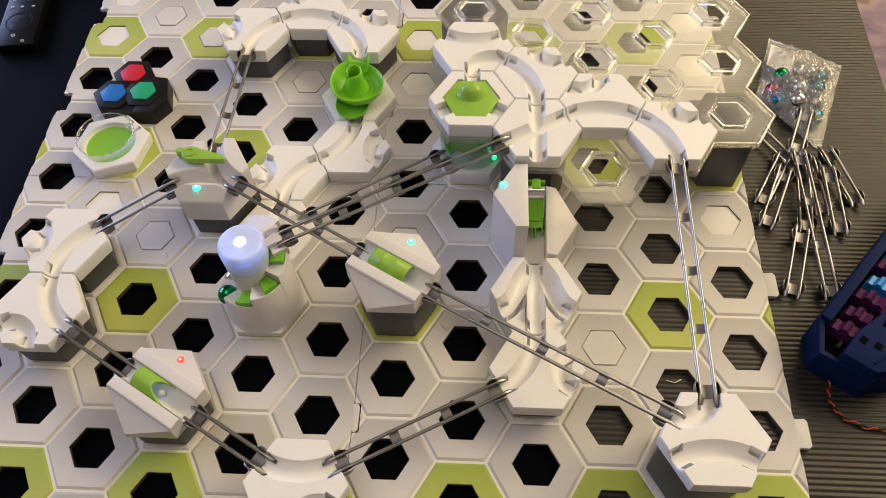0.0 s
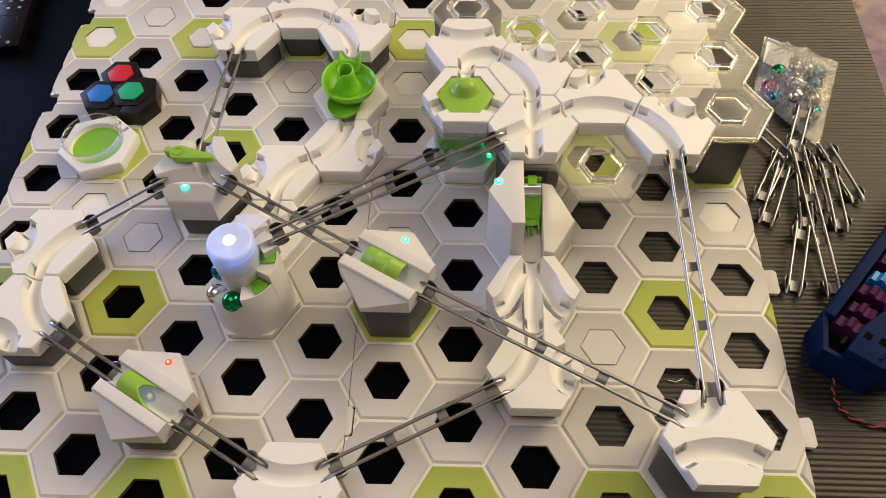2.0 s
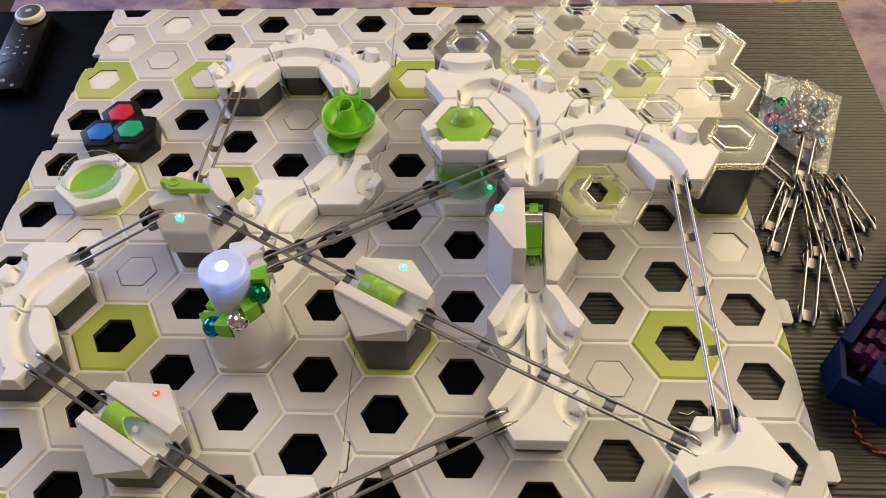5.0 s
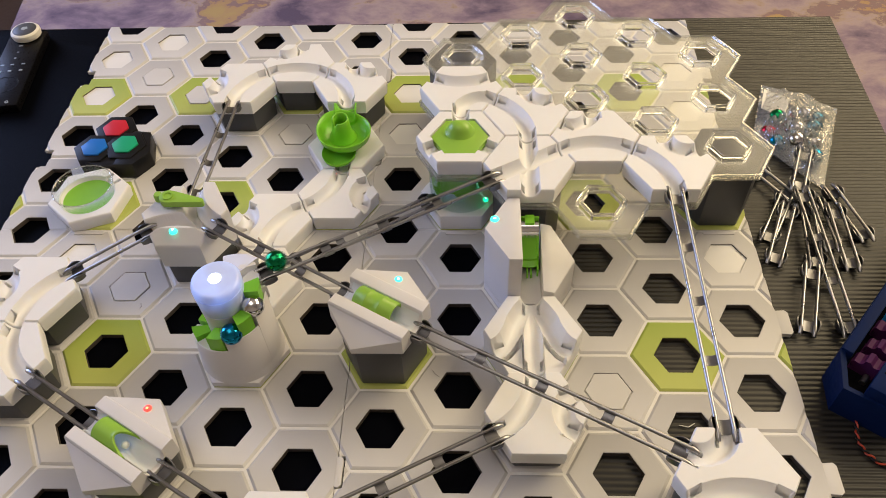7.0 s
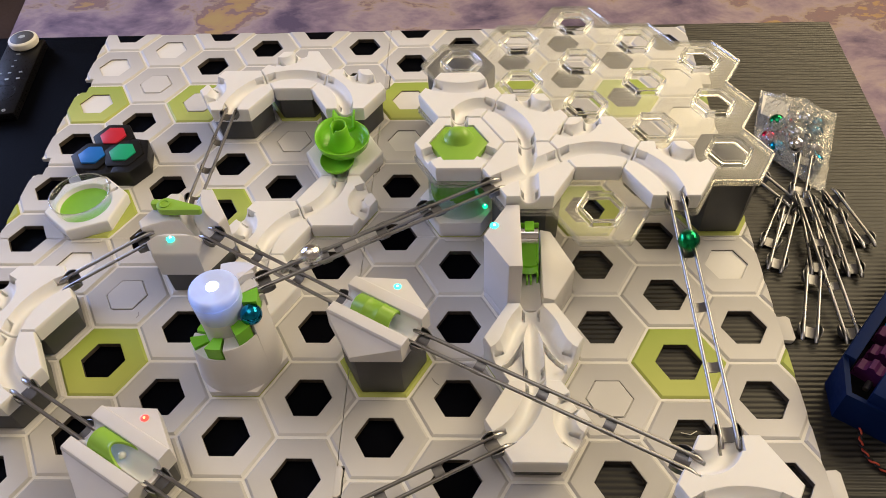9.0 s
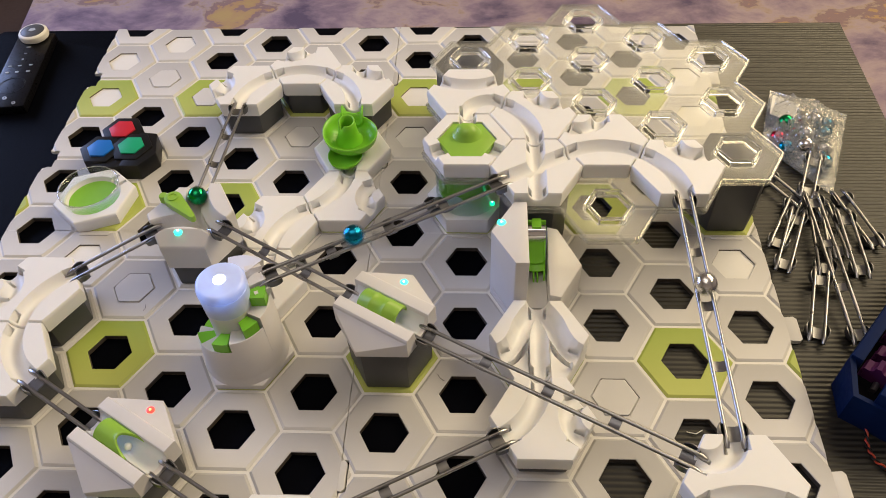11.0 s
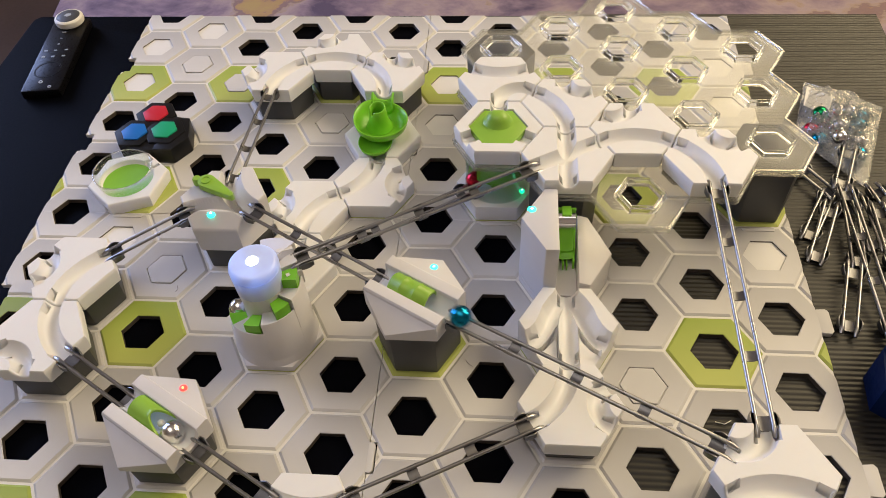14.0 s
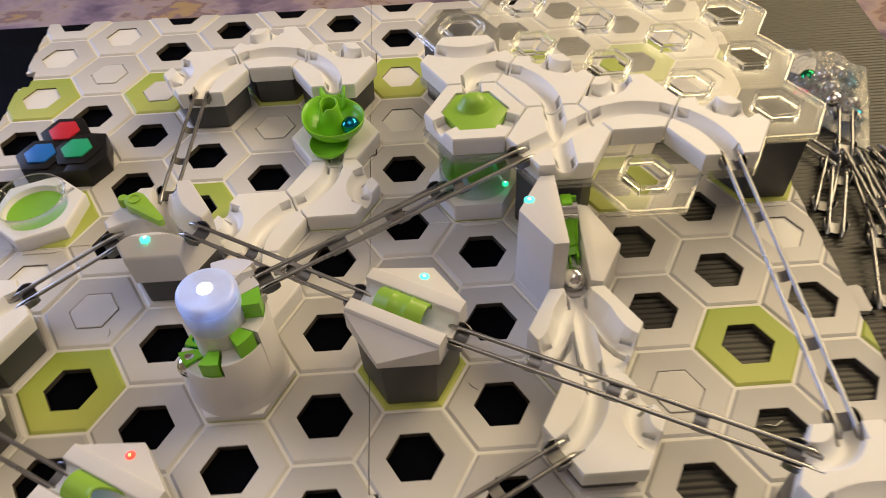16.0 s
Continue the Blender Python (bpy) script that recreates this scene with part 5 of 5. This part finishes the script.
def loop_first(t, lag=0.0):
    """From the tower's top step over the upper track and back up to the lever switch; t: time of leaving the tower, lag: seconds lost on the long rail."""
    return [(t - 0.86, lat(*TX, 0.0008) + unit(6) * BALL_AT + Vector((0, 0, 0.0550))), (t - 0.40, lat(*TX, 0.0008) + unit(8) * BALL_AT + Vector((0, 0, 0.0595))),
            (t - 0.16, lat(*TX, 0.0008) + unit(18) * BALL_AT + Vector((0, 0, 0.0670))), (t, on_rail("r5", 0.02)), (t + 0.25, on_rail("r5", 0.19)),
            (t + 0.45, on_rail("r5", 0.40)), (t + 0.70, on_rail("r5", 0.68)), (t + 0.95, on_rail("r5", 0.97)), (t + 1.10, on_tile(1, 1.5, 0, TOPL, 0)),
            (t + 1.25, on_tile(1, 1.5, 30, TOPL)), (t + 1.42, bend(2, 2, 270, TOPL, 0.5)), (t + 1.56, on_tile(3, 1.5, 150, TOPL)), (t + 1.72, bend(3, 1.5, 210, TOPL, 0.5)),
            (t + 1.90, on_rail("r4", 0.02)), (t + 2.20, on_rail("r4", 0.34)), (t + 2.48, on_rail("r4", 0.62)), (t + 2.76, on_rail("r4", 0.97)),
            (t + 2.82, lat(3, -2.5, 0.0580) + unit(120) * 0.0160), (t + 2.87 + lag, on_rail("r3", 0.98)), (t + 2.94 + lag, on_rail("r3", 0.85)), (t + 3.22 + lag, on_rail("r3", 0.36)),
            (t + 3.44, on_rail("r3", 0.03)), (t + 3.55, lat(-1, -0.5, 0.0484)), (t + 3.63, on_rail("r2", 0.98)), (t + 3.74, on_rail("r2", 0.58)), (t + 3.95, on_rail("r2", 0.05)),
            (t + 4.04, lat(-4, 1, 0.0480) + Vector((0.006, 0.000, 0)))]


def cut(rows):
    rows = sorted(rows, key=lambda r: r[0])
    keep = []
    for t, p in rows:
        if 0 <= t <= 16 and (not keep or t - keep[-1][0] > 0.034):
            keep.append((t, p))
    first = [r for r in rows if r[0] < 0]
    if keep[0][0] > 0:
        p0 = keep[0][1]
        if first:
            a, b = first[-1], keep[0]
            p0 = a[1].lerp(b[1], (0 - a[0]) / (b[0] - a[0]))
        keep.insert(0, (0.0, p0))
    if keep[-1][0] < 16:
        keep.append((16.0, keep[-1][1]))
    return keep


def switch_to_bowl(t, swing):
    """From the lever switch down the far rail, round the arch into the bowl; t: time in the switch, swing: degrees per step round the bowl."""
    bc = lat(-2, 3, 0.0240) + Vector((0.0007, -0.0008, 0))
    rows = [(t + 0.12, on_tile(-4, 1, 90, 0.0470, 0.8)), (t + 0.20, on_rail("r1", 0.97)), (t + 0.30, on_rail("r1", 0.55)), (t + 0.46, on_rail("r1", 0.04)),
            (t + 0.56, bend(-4, 4, 330, 0.0335, 0.5)), (t + 0.67, on_tile(-3, 4.5, 210, 0.0335)), (t + 0.77, bend(-3, 4.5, 270, 0.0335, 0.4)), (t + 0.90, on_tile(-2, 4, 150, 0.0335)),
            (t + 1.02, bend(-2, 4, 210, 0.0335, 0.5)), (t + 1.13, on_tile(-2, 4, 270, 0.0335))]
    for k in range(7):
        rows.append((t + 1.24 + 0.056 * k, bc + unit(130 + k * swing) * (0.0130 - 0.0002 * k)))
    rows += [(t + 1.68, bc + unit(20) * 0.009 + Vector((0, 0, -0.004))), (t + 1.76, lat(-2, 3, 0.0190) + unit(262) * 0.0150)]
    return rows


def bowl_to_tower(t):
    return [(t, on_tile(-2, 2, 90, 0.0128)), (t + 0.13, bend(-2, 2, 150, 0.0128, 0.5)), (t + 0.25, on_tile(-3, 1.5, 30, 0.0128)), (t + 0.37, bend(-3, 1.5, 330, 0.0128, 0.5)),
            (t + 0.47, on_tile(-3, 0.5, 90, 0.0128)), (t + 0.57, on_tile(-3, 0.5, 90, 0.0128, 0.0))]


def marble(name, mat, rows, label):
    ob = new("marble", ball_mesh(mat))
    tagged(ob, label, "marble", "marbles on the track")
    walk(ob, [(t, Matrix.Translation(p)) for t, p in cut(rows)])
    return ob


def motions():
    # green steps rise and sink together
    for k, ob in STEPS.items():
        def rise(t):
            return STEP_Z + RISE * k - 0.0016 + 0.0066 * (1 - math.cos(2 * math.pi * (t - LOW) / PERIOD))
        times = [LOW - 3 * PERIOD + j * PERIOD / 8 for j in range(90)]
        inside = [(t, rise(t)) for t in [0.0] + [t for t in times if 0.05 < t < 15.95] + [16.0]]
        walk(ob, [(t, pose(0, 0, z)) for t, z in inside])
    # lever
    lv = lambda a: pose(-0.0120, 0.0085, LEVER_H - 0.0016, 0, 0, a)
    walk(LEVER, [(0.0, lv(-9)), (9.8, lv(-9)), (9.95, lv(-44)), (12.08, lv(-44)), (12.24, lv(-9)), (13.9, lv(-9)), (14.05, lv(-44)), (16.0, lv(-44))])
    E0 = 6.86
    c = lat(*TX, 0.0008)
    marble("green", BALLGREEN, tower_rows(-2, LOW - 2 * PERIOD, 1) + loop_first(E0) + switch_to_bowl(10.93, 41) + bowl_to_tower(12.72)
           + tower_rows(-4, 13.46, -2), "shiny green metal marble rolling along the track")
    marble("blue", BALLBLUE, tower_rows(-4, LOW - 2 * PERIOD, 1) + loop_first(E0 + 2 * PERIOD) + switch_to_bowl(14.57, 68), "shiny blue metal marble rolling along the track")
    G = 12.80
    marble("silver", CHROME, tower_rows(-3, LOW - 2 * PERIOD, 1) + loop_first(E0 + PERIOD - 0.02, 0.07) + [
        (G + 0.11, on_rail("r6", 0.98)), (G + 0.22, on_rail("r6", 0.45)), (G + 0.34, on_rail("r6", 0.03)), (G + 0.44, bend(-6, 0, 330, 0.0335, 0.5)), (G + 0.54, on_tile(-6, 0, 270, 0.0335)),
        (G + 0.63, bend(-6, -1, 30, 0.0335, 0.5)), (G + 0.695, on_rail("r7", 0.02)), (G + 0.89, on_rail("r7", 0.6)), (G + 1.05, on_rail("r7", 0.98)), (G + 1.14, lat(-4, -2, 0.0308)),
        (G + 1.25, on_rail("r8", 0.03)), (G + 1.50, on_rail("r8", 0.8)), (G + 1.62, on_tile(-2, -3, 150, 0.0335)), (G + 1.78, bend(-2, -3, 90, 0.0335, 0.5)), (G + 1.95, on_rail("r9", 0.02)),
        (14.90, on_rail("r9", 0.16)), (15.10, on_rail("r9", 0.48)), (15.20, on_rail("r9", 0.64)), (15.30, on_rail("r9", 0.82)), (15.40, on_rail("r9", 0.98)),
        (15.50, bend(1, -1.5, 150, 0.0230, 0.5)), (15.60, on_tile(1, -1.5, 90, 0.0230)), (15.70, on_tile(1, -0.5, 0, 0.0238, 0)), (15.80, on_tile(1, -0.5, 90, 0.0240)),
        (15.90, lat(1, 0.5, 0.0236) + Vector((0, -0.0195, 0))), (16.0, lat(1, 0.5, 0.0237) + Vector((0, -0.0180, 0)))], "shiny silver metal marble rolling along the track")
    marble("silver", CHROME, [(0.0, c + unit(96) * BALL_AT + Vector((0, 0, 0.0190))), (11.0, c + unit(96) * BALL_AT + Vector((0, 0, 0.0190)))] + tower_rows(-4, LOW + 4 * PERIOD, 0),
           "shiny silver metal marble on the tower steps")
    inner, wait = lat(0, 2, 0.0390) + Vector((0.0040, 0.0060, 0)), lat(0, 2, 0.0314) + Vector((-0.0112, -0.0076, 0))
    marble("red", BALLRED, [(0.0, inner), (12.35, inner), (12.60, wait), (13.9, wait), (14.02, on_rail("r5b", 0.97)), (14.20, on_rail("r5b", 0.58)), (14.42, on_rail("r5b", 0.12)), (14.52, on_rail("r5b", 0.01)),
                            (14.75, on_tile(-3, 0.5, 30, 0.0128, 0.2)), (15.0, c + unit(92) * 0.0200 + Vector((0, 0, 0.0190)))], "shiny red metal marble leaving the spiral drop")


cells()
slots()
motions()
